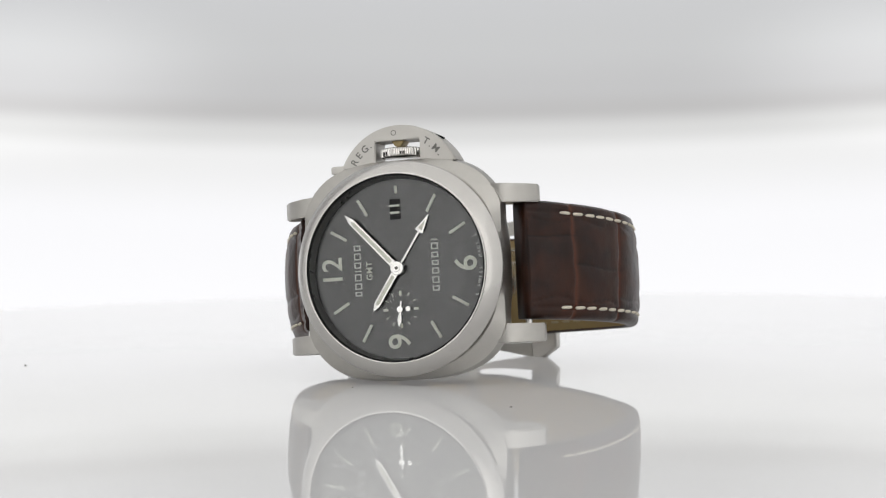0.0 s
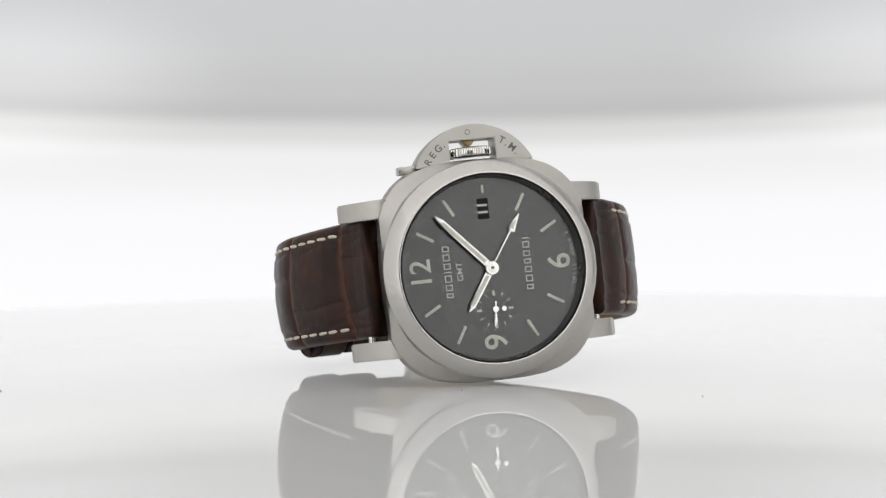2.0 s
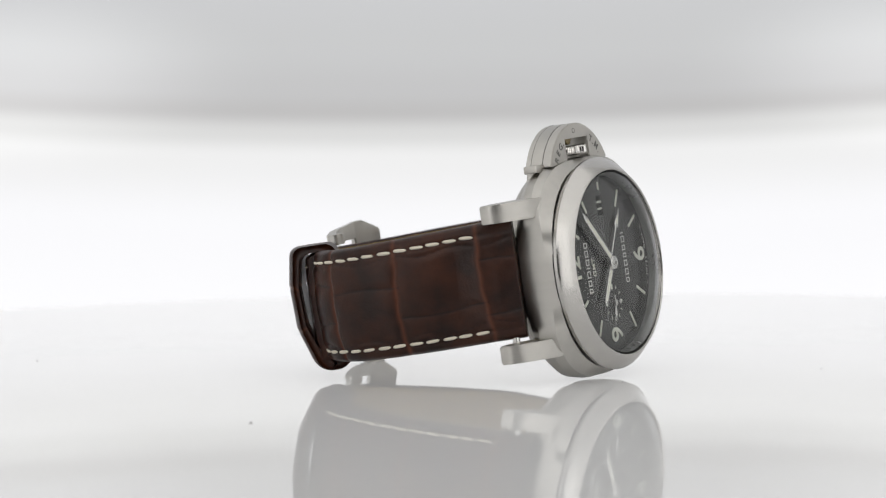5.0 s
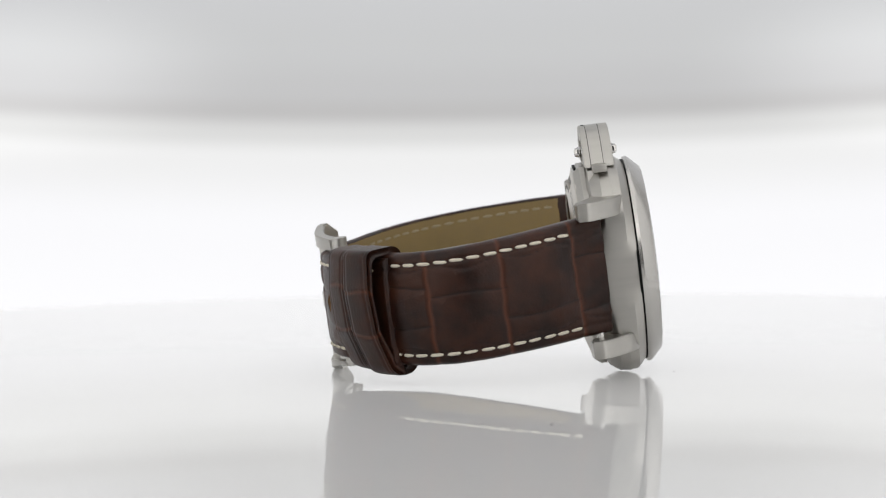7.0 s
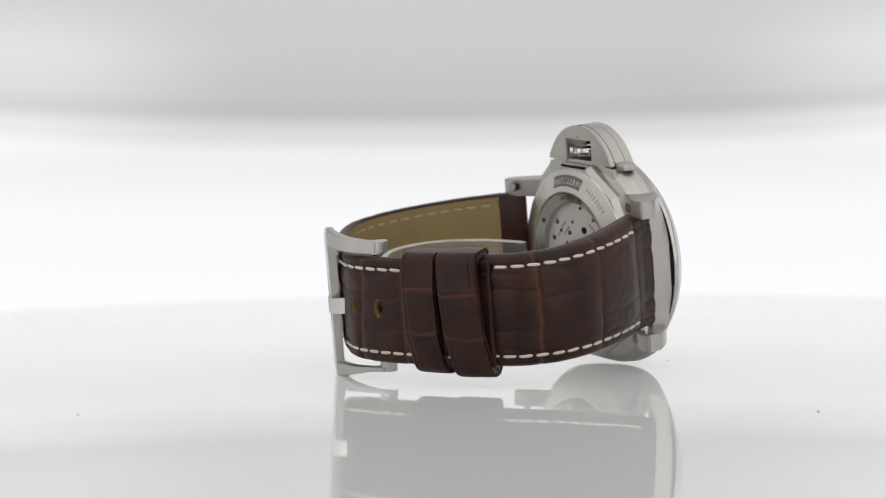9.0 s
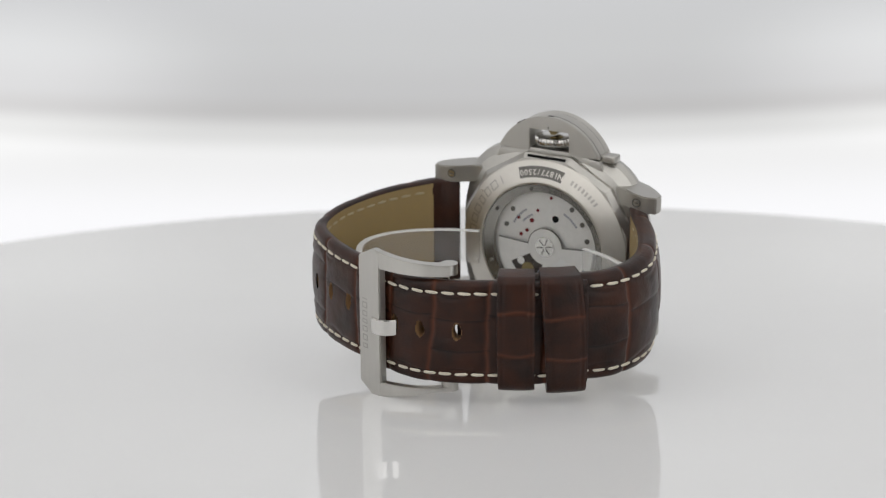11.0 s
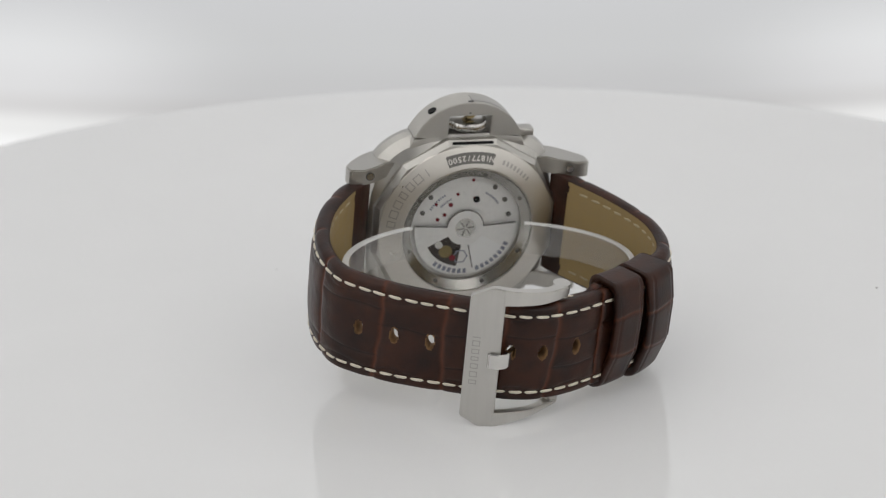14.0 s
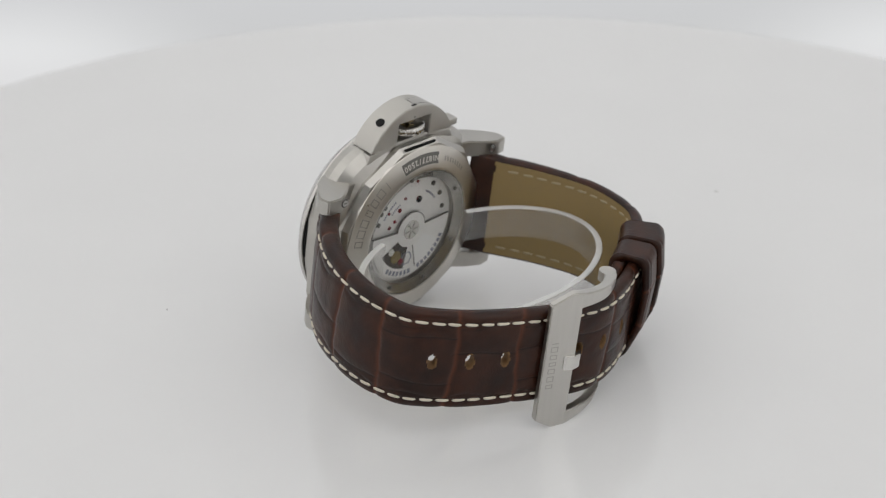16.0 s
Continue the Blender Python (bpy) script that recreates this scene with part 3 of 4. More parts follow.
# ---- lugs ----
def lug(sx, sz):
    """A bent lug: thick at the case, sloping back to its square tip."""
    prof = [(16.0, 2.6), (19.3, 2.6), (22.5, 4.4), (25.6, 7.3), (27.1, 9.3), (27.3, 10.4), (27.0, 12.2), (24.0, 12.6), (20.6, 11.0), (18.5, 9.4), (16.0, 9.0)]
    bm = bmesh.new()
    a = [bm.verts.new((sx * x - 0.055 * (y - 3), y, sz * 12.15)) for x, y in prof]
    b = [bm.verts.new((sx * x - 0.055 * (y - 3), y, sz * (16.0 - 0.02 * (x - 16)))) for x, y in prof]
    n = len(a)
    bm.faces.new(a), bm.faces.new(b[::-1])
    for i in range(n):
        bm.faces.new((a[i], b[i], b[(i + 1) % n], a[(i + 1) % n]))
    bmesh.ops.recalc_face_normals(bm, faces=bm.faces)
    bmesh.ops.bevel(bm, geom=[e for e in bm.edges if e.calc_face_angle(0) > 0.8], offset=0.25, segments=2, affect="EDGES")
    lg = part("lug", bm, STEEL, watch, "brushed steel strap lug")
    if sz < 0:
        return lg
    x, z = sx * 22.6 - 0.5, sz * 14.3
    part("screw_rim", moved(lathe([(0.72, 0), (0.98, 0), (0.98, 0.14), (0.72, 0.14)], 32), Matrix.Translation((x, 12.42 - 0.12 * (22.6 - abs(x)), z))), ENGRAVED, lg, "dark rim of the screw hole")
    part("screw", moved(disc(0.72, 0, 0.2, 24), Matrix.Translation((x, 12.38, z))), POLISHED, lg, "small round screw")
    part("screw_slot", block(x - 0.45, x + 0.45, 12.5, 12.62, z - 0.1, z + 0.1, 0), ENGRAVED, lg)
    return lg


for sx in (-1, 1):
    for sz in (-1, 1):
        lug(sx, sz)
    bm = disc(0.75, -12.3, 12.3, 24)
    part("strap_bar", moved(bm, Matrix.Translation((sx * 23.4, 10.4, 0)) @ Matrix.Rotation(math.pi / 2, 4, "X")), POLISHED, watch, "steel bar between the lugs")

# ---- case back ----
def facets(i, n):
    """Twelve flats, one of them towards the crown."""
    a = (i / n * 12 + 0.5) % 1 - 0.5
    return math.cos(math.pi / 12) / math.cos(a * math.pi / 6) * 1.02


back = part("case_back", lathe([(21.0, 8.6), (21.0, 9.7), (20.1, 11.0), (18.0, 11.3), (18.0, 8.6)], 144, facets), STEEL, watch, "screwed steel case back with twelve flats", sharp=12)
part("back_ring", lathe([(20.0, 10.7), (19.75, 11.2), (15.3, 12.65), (15.0, BACK), (14.75, BACK - 0.05), (14.6, 11.2), (17, 9.8)], 160), BACK_STEEL, back, "turned steel ring round the window")
part("window_slope", lathe([(14.7, 12.4), (14.6, 12.55), (12.6, 11.35), (12.6, 9.9), (14.7, 9.9)], 128), SLOPE, back, "dark polished slope inside the window")
for a in (34, 78, 103, 148, 205, 250, 297, 340):
    part("rim_screw", moved(disc(0.5, 0, 0.2, 18), Matrix.Translation((13.6 * math.cos(radians(a)), 11.95, 13.6 * math.sin(radians(a))))), ENGRAVED, back, "small dark screw on the slope")
part("pry_slot", block(-4.6, 4.6, 10.2, 10.75, 20.0, 20.5, 0.1), BLACK, back, "dark slot in one flat of the back")
glass = raw("back_window", [(14.75 * math.sin(2 * math.pi * i / 64), 12.6, 14.75 * math.cos(2 * math.pi * i / 64)) for i in range(64)], [list(range(64))], CRYSTAL, back, "clear round window in the case back")
glass.visible_shadow = False
move = part("movement", disc(14.2, 10.4, 10.8, 64), SILVER, back, "silvery movement plate")


def sector(r0, r1, a0, a1, y0, y1, cx=0.0, cz=0.0, n=24):
    pts = [(cx + r1 * math.cos(radians(a0 + (a1 - a0) * i / n)), cz + r1 * math.sin(radians(a0 + (a1 - a0) * i / n))) for i in range(n + 1)]
    pts += [(cx + r0 * math.cos(radians(a1 - (a1 - a0) * i / n)), cz + r0 * math.sin(radians(a1 - (a1 - a0) * i / n))) for i in range(n + 1)]
    return slab(pts, y0, y1)


part("rotor", sector(0.3, 11.6, -184, 4, 11.3, 11.6), SILVER, back, "silvery half-round winding rotor")
part("rotor_boss", sector(0.1, 4.1, 0, 180, 11.3, 11.6), SILVER, back)
part("rotor_edge", sector(4.1, 4.28, 6, 174, 11.28, 11.63), ENGRAVED, back)
for a in (4, -184):
    part("rotor_edge", moved(block(4.1, 11.6, 11.28, 11.63, -0.1, 0.1, 0), Matrix.Rotation(radians(-a), 4, "Y")), ENGRAVED, back)
hub = part("rotor_hub", disc(2.25, 11.6, 11.85, 40), POLISHED, back, "round steel rotor hub with spokes")
for k in range(6):
    part("spoke", moved(block(0.4, 1.9, 11.85, 11.92, -0.1, 0.1, 0), Matrix.Rotation(radians(60 * k + 10), 4, "Y")), ENGRAVED, hub)
part("rotor_opening", sector(4.2, 9.4, -82, -28, 11.55, 11.66, 0, 0), GEARBOX, back, "dark opening that shows the gears")
part("gear", disc(1.5, 11.66, 11.8, 28, 4.1, -5.6), BRASSY, back, "brass gear wheel")
part("gear", disc(0.9, 11.66, 11.85, 24, 5.8, -3.9), POLISHED, back)
part("gear", disc(0.7, 11.66, 11.85, 24, 2.4, -7.2), RUBY, back)
part("rotor_emblem", moved(lathe([(1.45, 10.94), (1.75, 10.94), (1.75, 10.98), (1.45, 10.98)], 6), Matrix.Translation((0.6, 0.7, -7.0))), BLUE_PRINT, back, "small printed emblem")
part("rotor_panel", sector(4.4, 10.2, -152, -104, 11.55, 11.64), FRONT_CLOTH, back, "pale opening in the rotor")
part("rotor_edge", moved(block(4.4, 10.2, 11.6, 11.68, -0.12, 0.12, 0), Matrix.Rotation(radians(104), 4, "Y")), ENGRAVED, back)
for x, z, r in ((6.3, 1.9, 0.42), (4.8, 3.0, 0.42), (3.6, 5.4, 0.5), (6.9, 5.6, 0.35), (-1.9, 6.7, 0.5), (2.2, 7.9, 0.35), (-0.4, 3.0 + 1.6, 0.35)):
    part("jewel", disc(r, 10.75, 11.0, 20, x, z), RUBY, move, "red jewel bearing")
part("balance", lathe([(1.7, 10.8), (1.95, 10.8), (1.95, 11.0), (1.7, 11.0)], 40), STEEL, move, "ring round a screw")
move.children[-1].location = (-0.7 * MM, 0, 6.6 * MM)
part("screw", disc(0.75, 10.8, 11.05, 24, -2.2, 6.5), BLACK, move)
for x, z in ((8.3, 7.4), (-8.7, 6.2), (9.9, 3.7), (-6.2, 9.3), (-9.9, 2.6)):
    part("screw", disc(0.55, 10.78, 11.05, 20, x, z), ENGRAVED, move)
# arcs of plain bars where words stand
for a0, count, r, h in ((-158, 8, 10.6, 1.1), (-96, 7, 10.6, 1.1)):
    for k in range(count):
        a = a0 + k * 6.6
        part("letter_bar", sector(r - h / 2, r + h / 2, a, a + 4.2, 11.6, 11.64, n=3), BLUE_PRINT, back)
for a0, count, r in ((28, 9, 9.2), (118, 8, 9.0), (40, 7, 7.6)):
    for k in range(count):
        part("letter_bar", sector(r - 0.25, r + 0.25, a0 + k * 3.4, a0 + k * 3.4 + 2.0, 10.8, 10.84, n=2), BLUE_PRINT, move)


def on_ring(a0, a1, r0, r1, name, material, label="", lift=0.03):
    """A patch that lies on the sloping ring of the case back."""
    def y(r):
        return 11.2 + (19.75 - r) / (19.75 - 15.3) * 1.45 + lift
    n = max(2, int(abs(a1 - a0) / 2))
    bm = bmesh.new()
    rows = []
    for i in range(n + 1):
        a = radians(a0 + (a1 - a0) * i / n)
        rows.append([bm.verts.new((r * math.cos(a), yy, r * math.sin(a))) for r, yy in ((r0, y(r0)), (r1, y(r1)), (r1, y(r1) - 0.1), (r0, y(r0) - 0.1))])
    for p, q in zip(rows, rows[1:]):
        for k in range(4):
            bm.faces.new((p[k], p[(k + 1) % 4], q[(k + 1) % 4], q[k]))
    bm.faces.new(rows[0]), bm.faces.new(rows[-1][::-1])
    return part(name, bm, material, back, label)


on_ring(70.5, 106, 16.2, 18.6, "plaque", ENGRAVED, "small dark engraved plaque")


def ring_sign(bm, a, r, name, material, label=""):
    """Lays a flat sign on the sloping ring, its top towards the middle."""
    c, sn = math.cos(radians(a)), math.sin(radians(a))
    slope = 1.45 / (19.75 - 15.3)
    up = Vector((-c, slope, -sn)).normalized()
    out = Vector((c * slope, 1, sn * slope)).normalized()
    along = up.cross(out)
    y = 11.2 + (19.75 - r) * slope + 0.05
    m = Matrix((along, -out, up)).transposed().to_4x4()
    m.translation = (r * c, y, r * sn)
    return part(name, moved(bm, m), material, back, label)


for k, ch in enumerate("N1877/2500"):
    ring_sign(lettering(ch, 1.75, 0.03, 0.02), 72.6 + (9 - k) * 3.5, 17.4, "letter", BACK_STEEL, "engraved sign " + ch)
for k, w in enumerate([1.5, 1.9, 1.8, 1.4, 1.6, 1.9, 0.3]):
    ring_sign(word_shapes([w], 1.9, 0.5, 0.22), 7.0 + k * 7.9, 17.5, "letter_shape", ENGRAVED_LIGHT)
for k in range(8):
    on_ring(113 + k * 3.3, 114.6 + k * 3.3, 16.9, 17.9, "letter_bar", ENGRAVED_LIGHT)


# the movement lies a little below the window's slope
for ob in back.children:
    if ob.name.split(".")[0] in ("movement", "rotor", "rotor_boss", "rotor_edge", "rotor_hub", "rotor_opening", "rotor_panel", "rotor_emblem", "gear") or ob.data.materials[0] == BLUE_PRINT:
        ob.location.y = -0.7 * MM
back.location = (-0.75 * MM, 0.5 * MM, 0.45 * MM)


# ---- strap ----
def cracks(seed, across, along):
    """Folds of the reptile grain: (u) across the strap, (from, to, z) along it, each with a slight bend of its own."""
    rnd = random.Random(seed)
    return [(u, rnd.uniform(0, 6), rnd.uniform(0.4, 1.0)) for u in across], [(a, b, z, rnd.uniform(0, 6)) for a, b, z in along]


SHORT_FOLDS = cracks(3, (7.0, 24.0, 38.9, 52.5, 66.0), ((-5, 7, 4.5), (-5, 7, -6), (7, 24, -4), (24, 38.9, 2.5), (38.9, 52.5, 4.5), (38.9, 52.5, -3.5), (52.5, 66, 0.5)))
LONG_FOLDS = cracks(11, (10.8, 25.0, 37.8, 53.2, 67.0, 78.5, 89.4, 101.0, 113.0), (
    (-5, 10.8, 4.8), (10.8, 25, -1.0), (25, 37.8, -6.8), (37.8, 53.2, -5.0), (37.8, 53.2, 5.5), (53.2, 67, 2.0), (67, 78.5, 2.5),
    (67, 78.5, -5.0), (78.5, 89.4, 4.0), (89.4, 101, -3.5), (89.4, 101, 3.0), (101, 113, 4.0)))


def fold_depth(folds, u, z):
    """How deep the grain is at u along and z across, 0 to 1."""
    across, along = folds
    d = 9.0
    for c, ph, bend in across:
        w = c + 0.6 * bend * math.sin(z * 0.22 + ph) + 0.10 * math.sin(z * 1.1 + ph * 2) + 0.04 * z
        d = min(d, abs(u - w))
    k = math.exp(-(d / 0.42) ** 2)
    e = 9.0
    for a, b, c, ph in along:
        if a - 0.4 < u < b + 0.4:
            e = min(e, abs(z - c - 0.3 * math.sin(u * 0.35 + ph)))
    for edge in (-8.0, 8.0):
        e = min(e, abs(z - edge - 0.5 * math.sin(u * 0.5 + edge)) * 1.6 + 0.1)
    return k, 0.8 * math.exp(-(e / 0.2) ** 2), math.exp(-(min(d, e * 1.3) / 1.5) ** 2)


def strap(name, path, folds, half, thick, zmid, label, puff, holes=(), du=0.30, nz=84):
    """The leather body of one strap half: padded, with stitched edges, plus its lining."""
    nu = int(path.length / du)
    us = [path.length * i / nu for i in range(nu + 1)]
    verts, faces, tone, dark = [], [], [], []
    ncs = nz + 1
    inner = []
    for u in us:
        c, n = path.at(u)
        w, t, zm = half(u), thick(u), zmid(u)
        for j in range(ncs):
            s = -1 + 2 * j / nz
            # finer rows near the edges
            z = w * s
            q = abs(s)
            pad = -0.55 * max(0, q - 0.62) ** 2 / 0.144
            if q > 0.93:
                pad -= 1.0 * ((q - 0.93) / 0.07) ** 2
            pad *= min(1.0, t / 3.2)
            groove = -0.28 * math.exp(-((abs(z) - (w - 2.3)) / 0.45) ** 2)
            k, l, wide = fold_depth(folds, u, z)
            g = max(k, l)
            pad += puff(u) * (1 - q * q)
            lift = pad + groove - 0.22 * g - 0.20 * wide + 0.05 * noise.noise((u * 0.5, z * 0.5, half(0)))
            verts.append((c[0] + n[0] * lift, c[1] + n[1] * lift, z + zm))
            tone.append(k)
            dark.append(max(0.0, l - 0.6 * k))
        for z in (w - 0.05, -w + 0.05):
            verts.append((c[0] - n[0] * (t - 0.25), c[1] - n[1] * (t - 0.25), z + zm))
            tone.append(0.0)
            dark.append(0.0)
        for z in (w - 0.5, -w + 0.5):
            verts.append((c[0] - n[0] * t, c[1] - n[1] * t, z + zm))
            tone.append(0.0)
            dark.append(0.0)
    m = ncs + 4
    order = list(range(ncs)) + [ncs, ncs + 2, ncs + 3, ncs + 1]
    hs = [(path.nearest(x, y), z) for x, y, z in holes]

    def in_hole(u, z):
        return any(((u - hu) / 1.0) ** 2 + ((z - hz) / 1.75) ** 2 < 1 for hu, hz in hs)
    for i in range(nu):
        for a, b in zip(order, order[1:] + order[:1]):
            if a < ncs and b < ncs and in_hole((us[i] + us[i + 1]) / 2, half(us[i]) * (-1 + 2 * (a + 0.5) / nz) + zmid(us[i])):
                continue
            if (a, b) == (ncs + 2, ncs + 3) and us[i] > 5.2:
                continue
            faces.append((i * m + a, i * m + b, (i + 1) * m + b, (i + 1) * m + a))
    faces.append([k for k in order][::-1])
    faces.append([nu * m + k for k in order])
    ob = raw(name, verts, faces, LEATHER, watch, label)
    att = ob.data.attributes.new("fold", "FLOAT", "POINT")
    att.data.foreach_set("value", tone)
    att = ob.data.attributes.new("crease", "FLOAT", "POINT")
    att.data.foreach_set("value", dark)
    # lining
    lv, lf = [], []
    nl = 28
    for u in us:
        c, n = path.at(u)
        w, t, zm = half(u) - 0.5, thick(u), zmid(u)
        for j in range(nl + 1):
            z = -w + 2 * w * j / nl
            d = t + 0.02 - 0.12 * math.exp(-((abs(z) - (w - 1.8)) / 0.5) ** 2)
            lv.append((c[0] - n[0] * d, c[1] - n[1] * d, z + zm))
    for i in range(nu):
        if us[i] < 5.0:
            continue
        for j in range(nl):
            if in_hole((us[i] + us[i + 1]) / 2, (half(us[i]) - 0.5) * (-1 + 2 * (j + 0.5) / nl) + zmid(us[i])):
                continue
            k = i * (nl + 1) + j
            lf.append((k, k + nl + 1, k + nl + 2, k + 1))
    raw("lining", lv, lf, LINING, ob, "olive beige leather lining")
    for hu, hz in hs:
        c, n = path.at(hu)
        tg = np.array([n[1], -n[0]])
        hv, hf = [], []
        k = 28
        for i in range(k):
            a = 2 * math.pi * i / k
            for r, d in ((1.12, 0.0), (0.95, -0.08), (0.86, -0.25), (0.84, -thick(hu) - 0.05), (1.1, -thick(hu) - 0.08)):
                du_, dz = r * 1.04 * math.cos(a), r * 1.82 * math.sin(a)
                hv.append((c[0] + tg[0] * du_ + n[0] * d, c[1] + tg[1] * du_ + n[1] * d, hz + dz))
        for i in range(k):
            for j in range(4):
                hf.append((i * 5 + j, i * 5 + j + 1, ((i + 1) % k) * 5 + j + 1, ((i + 1) % k) * 5 + j))
        raw("hole_edge", hv, hf, RAW_LEATHER, ob, "raw tan edge of a punched hole")
    return ob


def stitch_mesh(thread):
    """A short twisted thread, 2.6 mm long."""
    verts, faces = [], []
    n, k = 9, 6
    for i in range(n):
        f = -1 + 2 * i / (n - 1)
        r = 0.28 * math.sqrt(max(0.0, 1 - f ** 4)) + 0.03
        for j in range(k):
            a = 2 * math.pi * j / k
            verts.append((f * 1.40, r * 1.0 * math.cos(a) * 1.1, r * math.sin(a) * (0.85 + 0.12 * math.sin(i * 2.2)) - 0.12 * f * f))
    for i in range(n - 1):
        for j in range(k):
            faces.append((i * k + j, i * k + (j + 1) % k, (i + 1) * k + (j + 1) % k, (i + 1) * k + j))
    me = bpy.data.meshes.new("stitch")
    me.from_pydata([(x * MM, y * MM, z * MM) for x, y, z in verts], [], faces)
    me.materials.append(thread)
    me.shade_smooth()
    return me


STITCH = stitch_mesh(THREAD)
STITCH_IN = stitch_mesh(THREAD_IN)


def stitches(ob, path, half, thick, zmid, puff, u0, u1, inside=True, pitch=3.35):
    """Thread along both edges of a strap half, outside and, paler, on the lining."""
    rnd = random.Random(5)
    u = u0
    while u < u1:
        for side in (-1, 1):
            for face in (0, 1) if inside else (0,):
                uu = u + (pitch / 2 if side > 0 else 0) * 0.4 + rnd.uniform(-0.12, 0.12)
                if uu > path.length - 1:
                    continue
                c, n = path.at(uu)
                tg = Vector((n[1], -n[0], 0))
                nn = Vector((n[0], n[1], 0)) * (-1 if face else 1)
                d = -0.27 + puff(uu) * (1 - (1 - 2.3 / half(uu)) ** 2) if face == 0 else thick(uu) - 0.16
                p = Vector((c[0], c[1], 0)) + nn * d
                p.z = side * (half(uu) - 2.3) + zmid(uu)
                tilt = rnd.uniform(-0.03, 0.03) + 0.04 * side
                tg = (tg + Vector((0, 0, tilt))).normalized()
                st = new("stitch", STITCH_IN if face else STITCH)
                st.parent = ob
                st.matrix_local = Matrix.Translation(p * MM) @ Matrix((tg, nn.cross(tg), nn)).transposed().to_4x4()
        u += pitch


def half_short(u):
    # the last centimetre is cut narrower, to fit between the buckle's arms
    return 12.0 - 0.9 * min(1, u / 60) - 1.5 * max(0, min(1, (u - short_path.length + 9.5) / 3.5))


def half_long(u):
    return 12.0 - 1.1 * min(1, u / 70)


def thick_short(u):
    return 4.4 - 1.6 * min(1, u / 45)


def thick_long(u):
    return 4.4 - 1.7 * min(1, u / 40)


def puff_short(u):
    return 1.3 * max(0, min(1, (u - 4) / 8)) * max(0.35, min(1, (60 - u) / 18))


def puff_long(u):
    return 0.6 * max(0, min(1, (u - 4) / 8)) * max(0.3, min(1, (62 - u) / 20))


short_path = Path([(-24.0, 7.6), (-25.0, 9.8), (-26.6, 12.8), (-31.4, 20.6), (-35.0, 28.5), (-36.5, 34.4), (-36.3, 40.8), (-34.2, 46.9), (-29.1, 52.0), (-21.5, 56.1), (-14.3, 59.4), (-7.3, 61.8)])
long_path = Path([(24.9, 7.6), (26.4, 9.6), (30.0, 13.0), (35.3, 21.2), (38.4, 31.0), (38.7, 39.0), (36.9, 45.8), (33.3, 50.2), (27.6, 54.8), (21.2, 58.5), (13.5, 62.2), (6.4, 65.0),
                  (-0.6, 66.4), (-7.6, 65.2), (-14.5, 62.5), (-20.6, 59.6), (-26.6, 56.1), (-31.6, 52.0)])


def zmid_short(u):
    return 0.8 - 1.1 * min(1, u / 35) - 1.1 * max(0, min(1, (u - short_path.length + 9.5) / 3.5))


def zmid_long(u):
    return 0.8 - 2.0 * min(1, u / 42) + 0.5 * max(0, min(1, (u - 80) / 25))


short_strap = strap("short_strap", short_path, SHORT_FOLDS, half_short, thick_short, zmid_short, "dark brown reptile-grain leather strap half with the buckle", puff_short)
stitches(short_strap, short_path, half_short, thick_short, zmid_short, puff_short, 8.5, short_path.length - 18)
long_holes = [(33.0, 50.6, -0.9), (26.9, 55.4, -0.9), (20.3, 59.0, -0.8), (5.2, 65.4, -0.6), (-1.2, 66.4, -0.5), (-8.7, 64.9, -0.4)]
long_strap = strap("long_strap", long_path, LONG_FOLDS, half_long, thick_long, zmid_long, "dark brown reptile-grain leather strap half with punched holes", puff_long, long_holes)
stitches(long_strap, long_path, half_long, thick_long, zmid_long, puff_long, 8.5, long_path.length - 4)


